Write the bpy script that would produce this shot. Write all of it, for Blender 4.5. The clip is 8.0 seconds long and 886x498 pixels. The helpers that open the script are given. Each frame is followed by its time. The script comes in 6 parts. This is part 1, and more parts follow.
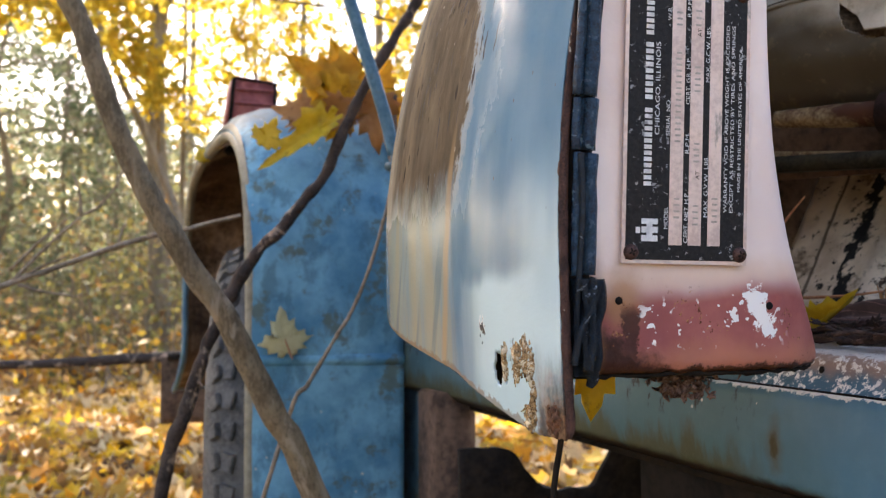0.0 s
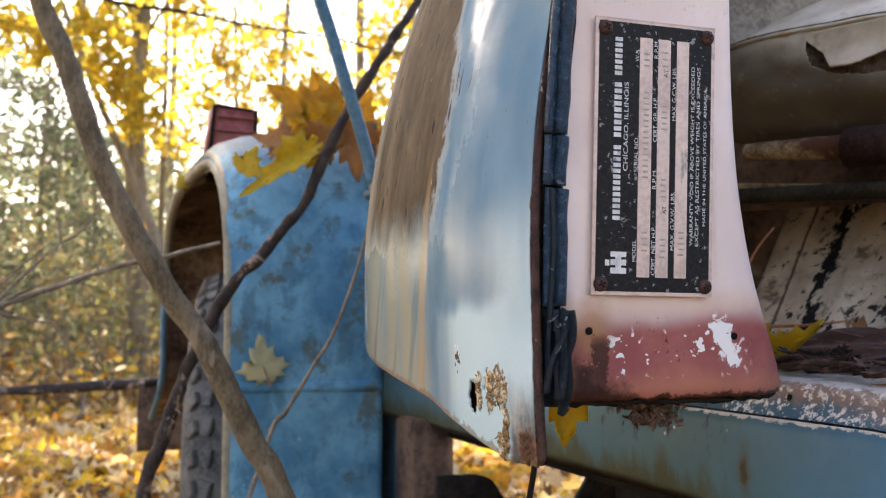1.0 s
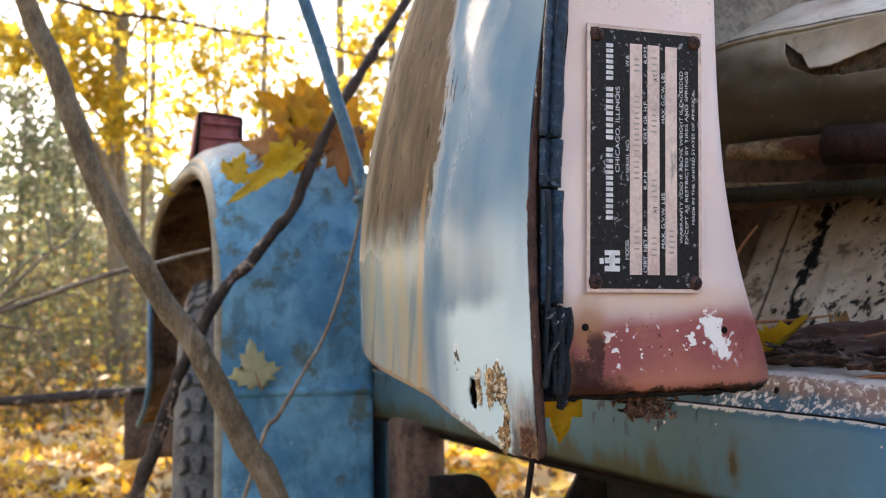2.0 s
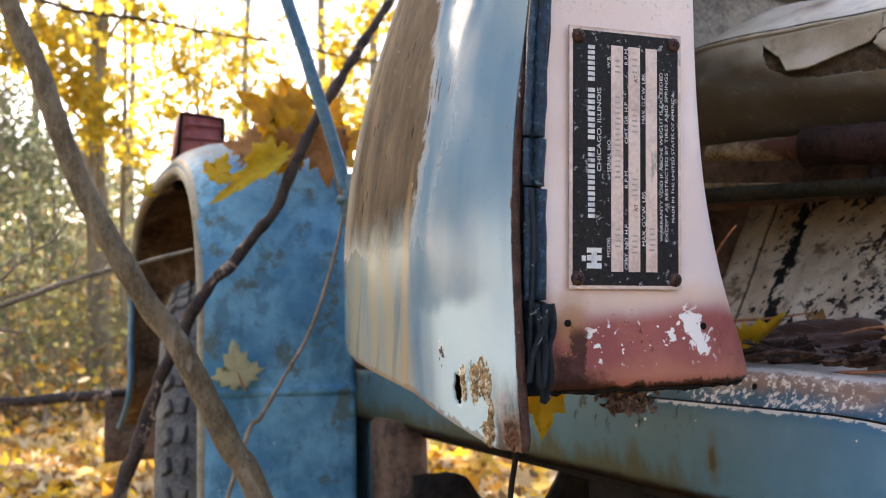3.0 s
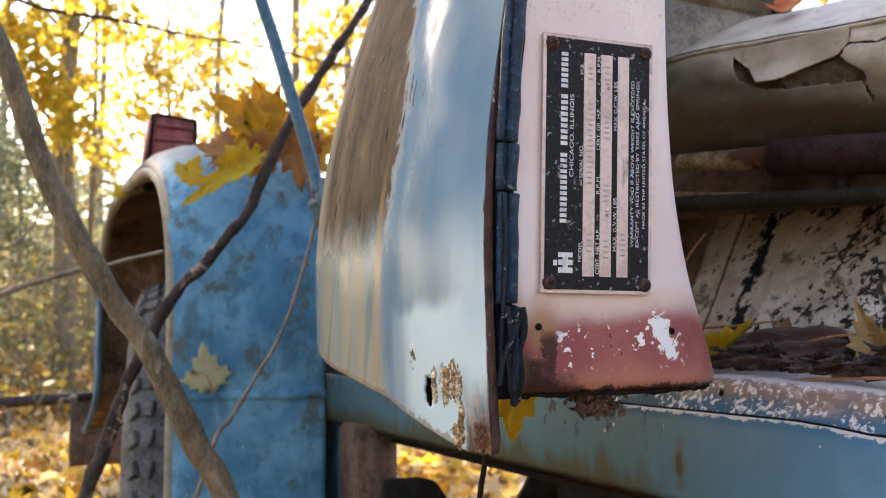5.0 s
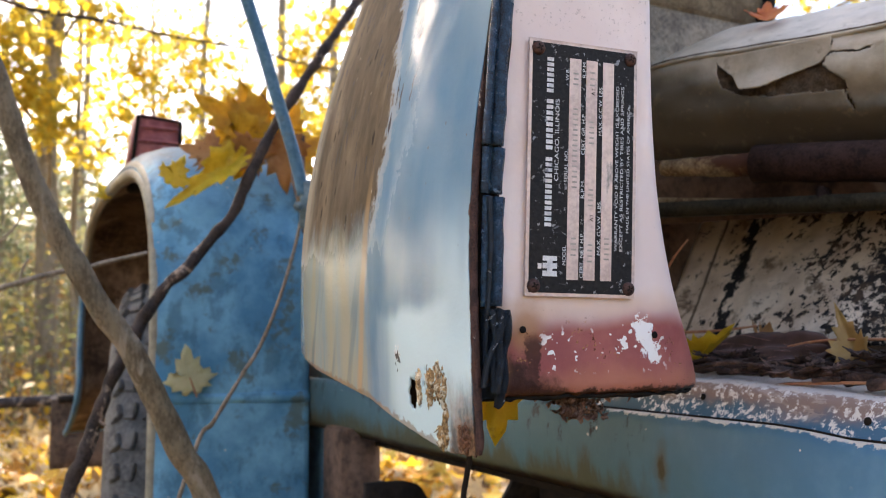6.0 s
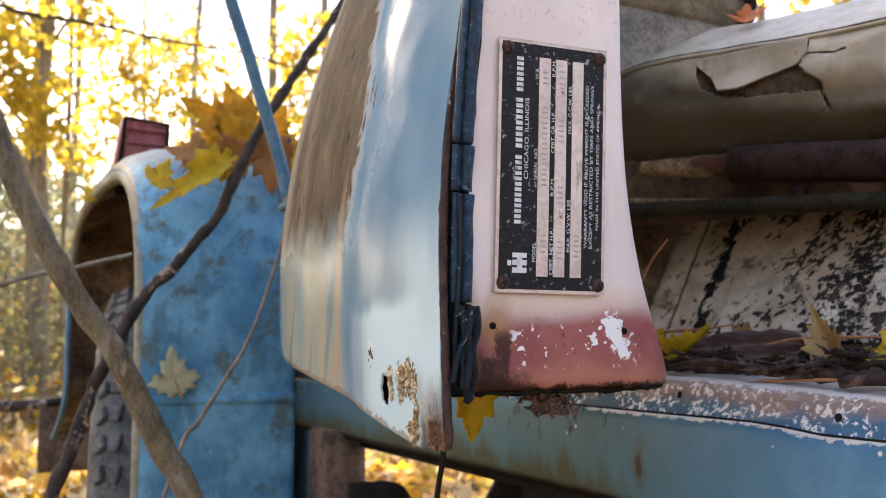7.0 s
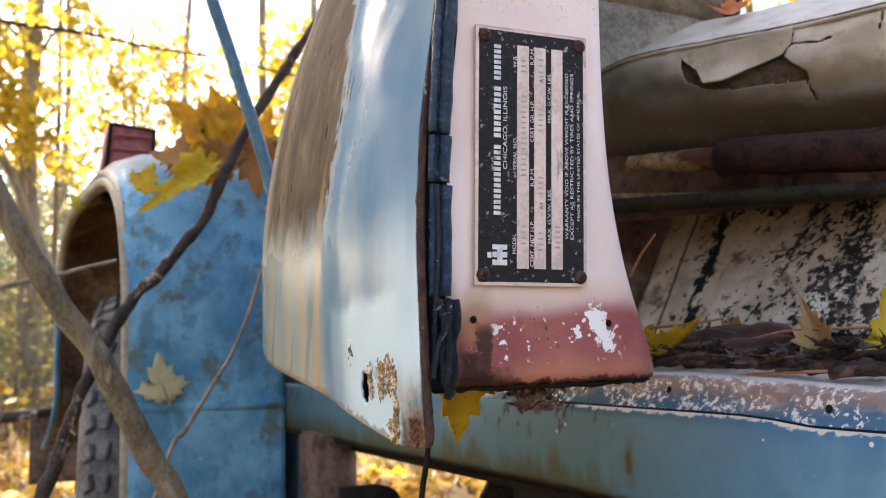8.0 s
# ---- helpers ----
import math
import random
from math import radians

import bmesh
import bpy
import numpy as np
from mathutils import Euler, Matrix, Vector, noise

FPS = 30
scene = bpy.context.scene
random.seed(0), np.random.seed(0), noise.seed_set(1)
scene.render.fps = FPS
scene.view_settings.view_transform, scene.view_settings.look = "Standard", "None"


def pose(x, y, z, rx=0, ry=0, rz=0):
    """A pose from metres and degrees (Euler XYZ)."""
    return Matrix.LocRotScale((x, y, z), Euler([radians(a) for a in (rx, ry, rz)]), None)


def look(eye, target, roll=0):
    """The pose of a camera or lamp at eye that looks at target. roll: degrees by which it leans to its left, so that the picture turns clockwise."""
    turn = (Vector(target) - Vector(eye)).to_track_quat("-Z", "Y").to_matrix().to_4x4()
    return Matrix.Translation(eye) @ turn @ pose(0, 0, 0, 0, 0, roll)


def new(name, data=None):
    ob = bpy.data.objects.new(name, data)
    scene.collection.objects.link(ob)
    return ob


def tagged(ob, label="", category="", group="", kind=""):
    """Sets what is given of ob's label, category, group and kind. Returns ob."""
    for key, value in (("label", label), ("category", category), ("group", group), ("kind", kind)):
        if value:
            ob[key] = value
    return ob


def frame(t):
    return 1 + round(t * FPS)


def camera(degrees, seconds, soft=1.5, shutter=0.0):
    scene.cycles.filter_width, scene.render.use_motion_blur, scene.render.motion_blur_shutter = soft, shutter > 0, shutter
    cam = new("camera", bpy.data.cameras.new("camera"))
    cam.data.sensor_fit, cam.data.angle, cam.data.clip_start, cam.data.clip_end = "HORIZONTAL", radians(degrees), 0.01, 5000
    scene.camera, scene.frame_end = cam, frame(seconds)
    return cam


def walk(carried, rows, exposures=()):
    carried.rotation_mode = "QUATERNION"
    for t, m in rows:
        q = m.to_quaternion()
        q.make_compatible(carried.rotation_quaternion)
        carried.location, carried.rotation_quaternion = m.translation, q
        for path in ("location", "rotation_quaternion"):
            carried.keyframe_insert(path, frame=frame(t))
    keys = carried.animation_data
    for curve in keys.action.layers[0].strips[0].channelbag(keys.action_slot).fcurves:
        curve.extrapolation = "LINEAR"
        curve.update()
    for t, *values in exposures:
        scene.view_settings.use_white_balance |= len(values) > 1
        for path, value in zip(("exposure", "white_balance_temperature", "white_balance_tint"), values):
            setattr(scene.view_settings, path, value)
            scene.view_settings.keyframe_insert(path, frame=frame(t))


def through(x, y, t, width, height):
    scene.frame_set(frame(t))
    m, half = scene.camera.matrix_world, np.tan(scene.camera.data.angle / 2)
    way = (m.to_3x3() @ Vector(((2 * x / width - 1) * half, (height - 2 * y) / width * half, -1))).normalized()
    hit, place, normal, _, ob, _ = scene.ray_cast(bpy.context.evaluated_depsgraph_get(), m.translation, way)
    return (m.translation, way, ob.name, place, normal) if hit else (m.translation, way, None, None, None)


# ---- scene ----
cam = camera(52.4, 8.0, 1.1)
PATH = [
    (0, (0.013, 0.018, 0.72), (0.745, 1.876, 0.827), -0.3),
    (0.5, (0.007, 0.006, 0.725), (0.759, 1.854, 0.87), 0.4),
    (1, (0.01, 0.005, 0.722), (0.782, 1.843, 0.886), -0.2),
    (1.5, (0.002, 0.001, 0.721), (0.792, 1.83, 0.891), -0.8),
    (3, (-0.008, -0.01, 0.717), (0.837, 1.794, 0.892), -1.3),
    (3.5, (-0.014, -0.01, 0.718), (0.847, 1.786, 0.895), -1.2),
    (4, (-0.011, -0.012, 0.715), (0.863, 1.778, 0.895), -1.1),
    (4.5, (-0.009, -0.012, 0.715), (0.878, 1.772, 0.899), -0.9),
    (6, (-0.011, -0.014, 0.714), (0.92, 1.745, 0.911), -0.4),
    (6.5, (-0.01, -0.02, 0.712), (0.932, 1.733, 0.913), -0.3),
    (7, (-0.003, -0.023, 0.71), (0.942, 1.727, 0.915), -0.5),
    (7.5, (0.011, -0.02, 0.703), (0.961, 1.728, 0.911), -0.9),
    (8, (0.009, -0.017, 0.705), (0.966, 1.726, 0.92), -1.5),
]
walk(cam, [(t, look(eye, goal, lean)) for t, eye, goal, lean in PATH], exposures=[(0, 2.11), (6.5, 2.13), (7.5, 2.26), (8, 2.26)])
cam.data.dof.use_dof = True
cam.data.dof.focus_distance = 0.50
cam.data.dof.aperture_fstop = 15.0

# ---- world and sun ----
SUN_DIR = Vector((-0.29, 0.71, 0.58)).normalized()
world = bpy.data.worlds.new("sky")
scene.world = world
world.use_nodes = True
wn = world.node_tree
sky = wn.nodes.new("ShaderNodeTexSky")
sky.sky_type = "NISHITA"
sky.sun_disc = False
sky.sun_elevation = math.asin(SUN_DIR.z)
sky.sun_rotation = math.atan2(SUN_DIR.x, SUN_DIR.y)
sky.dust_density = 3.5
sky.air_density = 1.0
wn.nodes["Background"].inputs["Strength"].default_value = 0.14
wn.links.new(sky.outputs["Color"], wn.nodes["Background"].inputs["Color"])
sun_data = bpy.data.lights.new("sun", "SUN")
sun_data.energy = 4.8
sun_data.angle = radians(0.6)
sun_data.color = (1.0, 0.93, 0.82)
sun = new("sun", sun_data)
sun.matrix_world = look(SUN_DIR * 30, (0, 0, 0))
scene.view_settings.use_white_balance = True
scene.view_settings.white_balance_temperature = 6850
scene.view_settings.white_balance_tint = 14


# ---- materials ----
def tree_of(name):
    m = bpy.data.materials.new(name)
    m.use_nodes = True
    nt = m.node_tree
    return m, nt, nt.nodes["Principled BSDF"]


def put(nt, socket, value):
    if isinstance(value, bpy.types.NodeSocket):
        nt.links.new(value, socket)
    elif isinstance(value, (tuple, list)):
        socket.default_value = (*value, 1.0) if len(value) == 3 and len(socket.default_value) == 4 else value
    else:
        socket.default_value = value


def coords(nt, kind="world", stretch=(1, 1, 1)):
    if kind == "world":
        out = nt.nodes.new("ShaderNodeNewGeometry").outputs["Position"]
    else:
        out = nt.nodes.new("ShaderNodeTexCoord").outputs["Object"]
    mp = nt.nodes.new("ShaderNodeMapping")
    mp.inputs["Scale"].default_value = stretch
    nt.links.new(out, mp.inputs["Vector"])
    return mp.outputs["Vector"]


def axis(nt, which, kind="world"):
    s = nt.nodes.new("ShaderNodeSeparateXYZ")
    nt.links.new(coords(nt, kind), s.inputs[0])
    return s.outputs[which]


def calc(nt, op, a, b=0.0, c=0.0):
    n = nt.nodes.new("ShaderNodeMath")
    n.operation = op
    put(nt, n.inputs[0], a)
    put(nt, n.inputs[1], b)
    if op in ("MULTIPLY_ADD",):
        put(nt, n.inputs[2], c)
    return n.outputs[0]


def ramp(nt, v, lo, hi):
    n = nt.nodes.new("ShaderNodeMapRange")
    n.interpolation_type = "SMOOTHSTEP"
    put(nt, n.inputs["Value"], v)
    n.inputs["From Min"].default_value, n.inputs["From Max"].default_value = (lo, hi) if lo < hi else (hi, lo)
    if lo > hi:
        n.inputs["To Min"].default_value, n.inputs["To Max"].default_value = 1.0, 0.0
    return n.outputs["Result"]


def grain(nt, vec, scale, detail=5.0, rough=0.6, warp=0.0):
    n = nt.nodes.new("ShaderNodeTexNoise")
    nt.links.new(vec, n.inputs["Vector"])
    n.inputs["Scale"].default_value, n.inputs["Detail"].default_value = scale, detail
    n.inputs["Roughness"].default_value, n.inputs["Distortion"].default_value = rough, warp
    return n.outputs["Fac"]


def cells(nt, vec, scale, feature="F1"):
    n = nt.nodes.new("ShaderNodeTexVoronoi")
    n.feature = feature
    nt.links.new(vec, n.inputs["Vector"])
    n.inputs["Scale"].default_value = scale
    return n.outputs["Distance"]


def blend(nt, fac, a, b, mode="MIX"):
    n = nt.nodes.new("ShaderNodeMix")
    n.data_type, n.blend_type = "RGBA", mode
    put(nt, n.inputs["Factor"], fac)
    put(nt, n.inputs["A"], a)
    put(nt, n.inputs["B"], b)
    return n.outputs["Result"]


def times(nt, *facs):
    out = facs[0]
    for f in facs[1:]:
        out = calc(nt, "MULTIPLY", out, f)
    return out


def bump(nt, bsdf, height, strength=0.3, distance=0.002):
    n = nt.nodes.new("ShaderNodeBump")
    n.inputs["Strength"].default_value, n.inputs["Distance"].default_value = strength, distance
    nt.links.new(height, n.inputs["Height"])
    nt.links.new(n.outputs["Normal"], bsdf.inputs["Normal"])


def plain(name, low, high, scale=20.0, roughness=0.6, metal=0.0, kind="object", relief=0.2, depth=0.002, stretch=(1, 1, 1), third=None, cover=(0.55, 0.7), gloss=None, spec=0.25):
    """A two-scale mottled surface, with an optional third colour in patches."""
    m, nt, b = tree_of(name)
    v = coords(nt, kind, stretch)
    g1 = grain(nt, v, scale, 6.0, 0.65)
    g2 = grain(nt, v, scale * 7.3, 4.0, 0.6)
    both = calc(nt, "MULTIPLY_ADD", g2, 0.4, calc(nt, "MULTIPLY", g1, 0.6))
    col = blend(nt, ramp(nt, both, 0.36, 0.62), low, high)
    if third:
        col = blend(nt, ramp(nt, grain(nt, v, scale * 0.45, 8.0, 0.7, 0.4), *cover), col, third)
    put(nt, b.inputs["Base Color"], col)
    put(nt, b.inputs["Roughness"], roughness if gloss is None else calc(nt, "MULTIPLY_ADD", g1, gloss, roughness - gloss / 2))
    put(nt, b.inputs["Metallic"], metal)
    b.inputs["Specular IOR Level"].default_value = spec
    bump(nt, b, both, relief, depth)
    return m


def cab_skin():
    m, nt, b = tree_of("sun_bleached_blue_paint")
    y, z, v = axis(nt, 1), axis(nt, 2), coords(nt)
    long_v = coords(nt, "world", (1, 1, 0.10))
    mid_v = coords(nt, "world", (1, 1, 0.35))
    col = blend(nt, ramp(nt, calc(nt, "MULTIPLY_ADD", grain(nt, long_v, 30, 5), 0.45, calc(nt, "MULTIPLY", grain(nt, v, 14, 5), 0.55)), 0.33, 0.68), (0.075, 0.165, 0.265), (0.135, 0.240, 0.335))
    # soft pale blotches in the colour stand in for sun dapples
    col = blend(nt, ramp(nt, grain(nt, coords(nt, "world", (1, 1, 0.45)), 11, 3, 0.5), 0.44, 0.66), col, (0.20, 0.29, 0.345))
    # bright sun and sky reflection above the lower corner, painted as pale bands
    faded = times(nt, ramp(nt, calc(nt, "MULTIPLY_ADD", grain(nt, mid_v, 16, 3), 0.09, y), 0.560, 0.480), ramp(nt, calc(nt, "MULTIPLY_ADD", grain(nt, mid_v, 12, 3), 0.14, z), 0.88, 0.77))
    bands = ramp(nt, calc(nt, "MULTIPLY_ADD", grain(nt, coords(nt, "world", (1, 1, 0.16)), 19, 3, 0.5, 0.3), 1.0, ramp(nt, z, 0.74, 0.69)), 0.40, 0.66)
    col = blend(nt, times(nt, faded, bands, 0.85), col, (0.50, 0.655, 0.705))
    # soft ochre streaks that run down below the worn area
    wavy = coords(nt, "world", (1, 1, 0.09))
    streak = ramp(nt, calc(nt, "MULTIPLY_ADD", grain(nt, wavy, 34, 3, 0.55, 0.5), 0.6, calc(nt, "MULTIPLY", grain(nt, wavy, 120, 3, 0.6), 0.4)), 0.36, 0.60)
    area = times(nt, ramp(nt, calc(nt, "MULTIPLY_ADD", grain(nt, wavy, 40, 3), 0.05, y), 0.515, 0.545), ramp(nt, z, 0.84, 0.775))
    col = blend(nt, times(nt, area, 0.48), col, (0.235, 0.285, 0.260))
    col = blend(nt, times(nt, area, streak, 0.50), col, (0.34, 0.275, 0.140))
    # slanting dark blue branch shadows, painted into the colour
    slant = nt.nodes.new("ShaderNodeCombineXYZ")
    put(nt, slant.inputs[0], calc(nt, "MULTIPLY_ADD", z, 0.32, y))
    put(nt, slant.inputs[1], calc(nt, "MULTIPLY", z, 0.10))
    blue = ramp(nt, grain(nt, slant.outputs[0], 62, 2, 0.5, 0.2), 0.52, 0.64)
    col = blend(nt, times(nt, area, blue, ramp(nt, z, 0.775, 0.745), 0.55), col, (0.075, 0.135, 0.185))
    # worn area, down to brown primer, with a flaked border
    edge = calc(nt, "MULTIPLY_ADD", grain(nt, v, 45, 8, 0.75), 0.045, y)
    slope = calc(nt, "MULTIPLY_ADD", calc(nt, "MAXIMUM", calc(nt, "SUBTRACT", 0.83, z), 0.0), -0.35, edge)
    slope = calc(nt, "MULTIPLY_ADD", calc(nt, "MAXIMUM", calc(nt, "SUBTRACT", z, 0.855), 0.0), -0.42, slope)
    bottom = calc(nt, "MULTIPLY_ADD", grain(nt, mid_v, 60, 6, 0.7), 0.05, z)
    worn = times(nt, ramp(nt, slope, 0.497, 0.4985), ramp(nt, bottom, 0.785, 0.825))
    brown = blend(nt, ramp(nt, grain(nt, mid_v, 34, 6, 0.65), 0.30, 0.70), (0.062, 0.047, 0.031), (0.132, 0.100, 0.067))
    brown = blend(nt, times(nt, ramp(nt, grain(nt, mid_v, 26, 5), 0.52, 0.70), 0.7), brown, (0.195, 0.146, 0.092))
    pits = ramp(nt, cells(nt, coords(nt, "world", (1, 1, 0.27)), 92), 0.19, 0.14)
    pits = times(nt, pits, ramp(nt, grain(nt, v, 33, 2), 0.44, 0.50))
    flakes = times(nt, ramp(nt, cells(nt, coords(nt, "world", (1, 1, 0.35)), 170), 0.12, 0.08), ramp(nt, grain(nt, v, 26, 2), 0.53, 0.58))
    brown = blend(nt, flakes, brown, (0.55, 0.47, 0.38))
    brown = blend(nt, pits, brown, (0.030, 0.021, 0.015))
    rim = times(nt, ramp(nt, slope, 0.487, 0.492), ramp(nt, slope, 0.502, 0.498), ramp(nt, bottom, 0.79, 0.81))
    col = blend(nt, worn, col, brown)
    col = blend(nt, times(nt, rim, 0.45), col, (0.42, 0.41, 0.38))
    rimpale = times(nt, ramp(nt, calc(nt, "MULTIPLY_ADD", grain(nt, mid_v, 30, 4), 0.03, y), 0.635, 0.66), ramp(nt, z, 0.74, 0.78), 0.7)
    col = blend(nt, rimpale, col, (0.30, 0.27, 0.21))
    # fine upright cracks beside the border
    crack = ramp(nt, grain(nt, coords(nt, "world", (1, 1, 0.09)), 190, 3, 0.6), 0.60, 0.62)
    crack = times(nt, crack, ramp(nt, y, 0.438, 0.450), ramp(nt, z, 0.80, 0.825), ramp(nt, grain(nt, v, 28, 2), 0.44, 0.50))
    col = blend(nt, crack, col, (0.07, 0.06, 0.06))
    # rust line running down, rusty lower rim and scabs round the hole
    d = calc(nt, "ABSOLUTE", calc(nt, "SUBTRACT", calc(nt, "MULTIPLY_ADD", grain(nt, v, 12, 2), 0.012, y), calc(nt, "MULTIPLY_ADD", z, -0.15, 0.6245)))
    col = blend(nt, times(nt, ramp(nt, d, 0.0060, 0.0015), ramp(nt, z, 0.83, 0.79), 0.6), col, (0.36, 0.235, 0.115))
    gap = calc(nt, "MAXIMUM", calc(nt, "SUBTRACT", y, 0.395), 0.0)
    under = calc(nt, "SUBTRACT", z, calc(nt, "MULTIPLY_ADD", gap, calc(nt, "MULTIPLY_ADD", gap, -0.25, 0.225), 0.6574))
    rimrust = ramp(nt, calc(nt, "MULTIPLY_ADD", grain(nt, v, 110, 6, 0.75), -0.016, under), -0.0052, -0.0072)
    col = blend(nt, times(nt, rimrust, 0.65), col, (0.19, 0.115, 0.06))
    near = calc(nt, "MULTIPLY_ADD", grain(nt, v, 60, 5, 0.7), 0.02, calc(nt, "MULTIPLY_ADD", z, 0.20, calc(nt, "MULTIPLY", y, -1.0)))
    tip = times(nt, ramp(nt, near, -0.245, -0.238), ramp(nt, calc(nt, "MULTIPLY_ADD", grain(nt, v, 70, 5), 0.03, z), 0.692, 0.680))
    col = blend(nt, tip, col, blend(nt, grain(nt, v, 120, 5), (0.05, 0.028, 0.018), (0.24, 0.145, 0.085)))
    gy, gz = calc(nt, "MULTIPLY", calc(nt, "SUBTRACT", y, 0.4464), 1.5), calc(nt, "MULTIPLY", calc(nt, "SUBTRACT", z, 0.7055), 0.85)
    gr = calc(nt, "SQRT", calc(nt, "ADD", calc(nt, "POWER", gy, 2.0), calc(nt, "POWER", gz, 2.0)))
    gr = calc(nt, "MULTIPLY_ADD", grain(nt, v, 330, 5, 0.7), 0.026, gr)
    col = blend(nt, ramp(nt, gr, 0.0172, 0.0168), col, (0.72, 0.74, 0.74))
    col = blend(nt, ramp(nt, calc(nt, "MULTIPLY_ADD", gz, 0.35, gr), 0.0160, 0.0156), col, (0.05, 0.055, 0.06))
    corner = times(nt, ramp(nt, calc(nt, "MULTIPLY_ADD", grain(nt, v, 90, 5, 0.7), 0.02, y), 0.408, 0.398), ramp(nt, calc(nt, "MULTIPLY_ADD", grain(nt, coords(nt, "world", (1, 1, 0.3)), 80, 5, 0.7), 0.045, z), 0.724, 0.688))
    col = blend(nt, times(nt, corner, 0.9), col, blend(nt, ramp(nt, grain(nt, v, 110, 6), 0.42, 0.6), (0.05, 0.03, 0.022), (0.20, 0.115, 0.07)))
    fleck = times(nt, ramp(nt, cells(nt, coords(nt, "world", (1, 1, 0.6)), 150), 0.12, 0.09), ramp(nt, grain(nt, v, 20, 2), 0.57, 0.63))
    col = blend(nt, fleck, col, (0.12, 0.12, 0.12))
    put(nt, b.inputs["Base Color"], col)
    chalky = times(nt, ramp(nt, calc(nt, "MULTIPLY_ADD", grain(nt, mid_v, 30, 4), 0.05, slope), 0.478, 0.505), ramp(nt, bottom, 0.78, 0.83))
    dull = calc(nt, "MAXIMUM", worn, chalky)
    put(nt, b.inputs["Roughness"], blend(nt, dull, (0.17, 0.17, 0.17), (0.66, 0.66, 0.66)))
    put(nt, b.inputs["Specular IOR Level"], blend(nt, dull, (0.19, 0.19, 0.19), (0.03, 0.03, 0.03)))
    h = calc(nt, "SUBTRACT", calc(nt, "MULTIPLY", grain(nt, v, 180, 4), 0.25), calc(nt, "ADD", worn, calc(nt, "ADD", crack, tip)))
    h = calc(nt, "MULTIPLY_ADD", grain(nt, mid_v, 120, 5), times(nt, worn, 1.0), h)
    bump(nt, b, h, 0.55, 0.0012)
    return m


def pillar_paint():
    m, nt, b = tree_of("white_paint_over_red_primer")
    x, z, v = axis(nt, 0), axis(nt, 2), coords(nt)
    white = blend(nt, ramp(nt, grain(nt, v, 14, 5), 0.35, 0.7), (0.75, 0.625, 0.60), (0.85, 0.735, 0.71))
    dirt = ramp(nt, cells(nt, v, 210), 0.10, 0.06)
    dirt = times(nt, dirt, ramp(nt, grain(nt, v, 25, 3), 0.56, 0.66))
    white = blend(nt, times(nt, dirt, 0.8), white, (0.25, 0.19, 0.17))
    speck = times(nt, ramp(nt, grain(nt, v, 420, 3), 0.58, 0.70), ramp(nt, z, 0.865, 0.885))
    white = blend(nt, times(nt, speck, 0.6), white, (0.45, 0.36, 0.34))
    red = blend(nt, ramp(nt, grain(nt, v, 22, 5, 0.6), 0.35, 0.65), (0.29, 0.088, 0.088), (0.40, 0.138, 0.125))
    orange = ramp(nt, calc(nt, "MULTIPLY_ADD", grain(nt, v, 26, 3), 0.03, z), 0.717, 0.703)
    red = blend(nt, times(nt, orange, 0.65), red, (0.46, 0.19, 0.12))
    line = calc(nt, "MULTIPLY_ADD", grain(nt, v, 18, 3), 0.016, z)
    line = calc(nt, "MULTIPLY_ADD", calc(nt, "ABSOLUTE", calc(nt, "SUBTRACT", x, 0.31)), 0.10, line)
    primer = ramp(nt, line, 0.744, 0.728)
    col = blend(nt, primer, white, red)
    halo = times(nt, ramp(nt, line, 0.752, 0.742), ramp(nt, line, 0.733, 0.742), 0.35)
    col = blend(nt, halo, col, (0.60, 0.38, 0.25))
    # chips of white left on the primer
    chip = times(nt, ramp(nt, grain(nt, v, 215, 2, 0.5), 0.625, 0.629), ramp(nt, grain(nt, v, 60, 2), 0.49, 0.52), ramp(nt, line, 0.734, 0.726))
    area = ramp(nt, calc(nt, "ABSOLUTE", calc(nt, "SUBTRACT", x, 0.285)), 0.050, 0.034)
    chip = times(nt, chip, area, ramp(nt, z, 0.694, 0.699))
    gx = calc(nt, "MULTIPLY_ADD", calc(nt, "SUBTRACT", z, 0.7105), 0.45, calc(nt, "SUBTRACT", x, 0.3155))
    gz = calc(nt, "SUBTRACT", z, 0.7105)
    r = calc(nt, "SQRT", calc(nt, "ADD", calc(nt, "POWER", calc(nt, "MULTIPLY", gx, 2.1), 2.0), calc(nt, "POWER", gz, 2.0)))
    big = ramp(nt, calc(nt, "MULTIPLY_ADD", grain(nt, v, 95, 6, 0.75), 0.055, r), 0.0392, 0.0388)
    col = blend(nt, calc(nt, "MAXIMUM", chip, big), col, (0.86, 0.84, 0.84))
    # rust: dark lower corner, streak under the hole, scabs along the rim
    dx = calc(nt, "ABSOLUTE", calc(nt, "SUBTRACT", calc(nt, "MULTIPLY_ADD", grain(nt, v, 110, 5, 0.7), 0.014, x), 0.2535))
    run = times(nt, ramp(nt, dx, 0.0052, 0.0034), ramp(nt, calc(nt, "MULTIPLY_ADD", grain(nt, v, 120, 4), 0.008, z), 0.722, 0.714), 0.9)
    corner = ramp(nt, calc(nt, "MULTIPLY_ADD", grain(nt, v, 55, 6, 0.7), 0.03, calc(nt, "MULTIPLY_ADD", x, 0.55, z)), 0.853, 0.841)
    dark = blend(nt, grain(nt, v, 150, 5), (0.018, 0.008, 0.008), (0.085, 0.036, 0.030))
    hx, hz = calc(nt, "SUBTRACT", x, 0.243), calc(nt, "MULTIPLY", calc(nt, "SUBTRACT", z, 0.7205), 0.7)
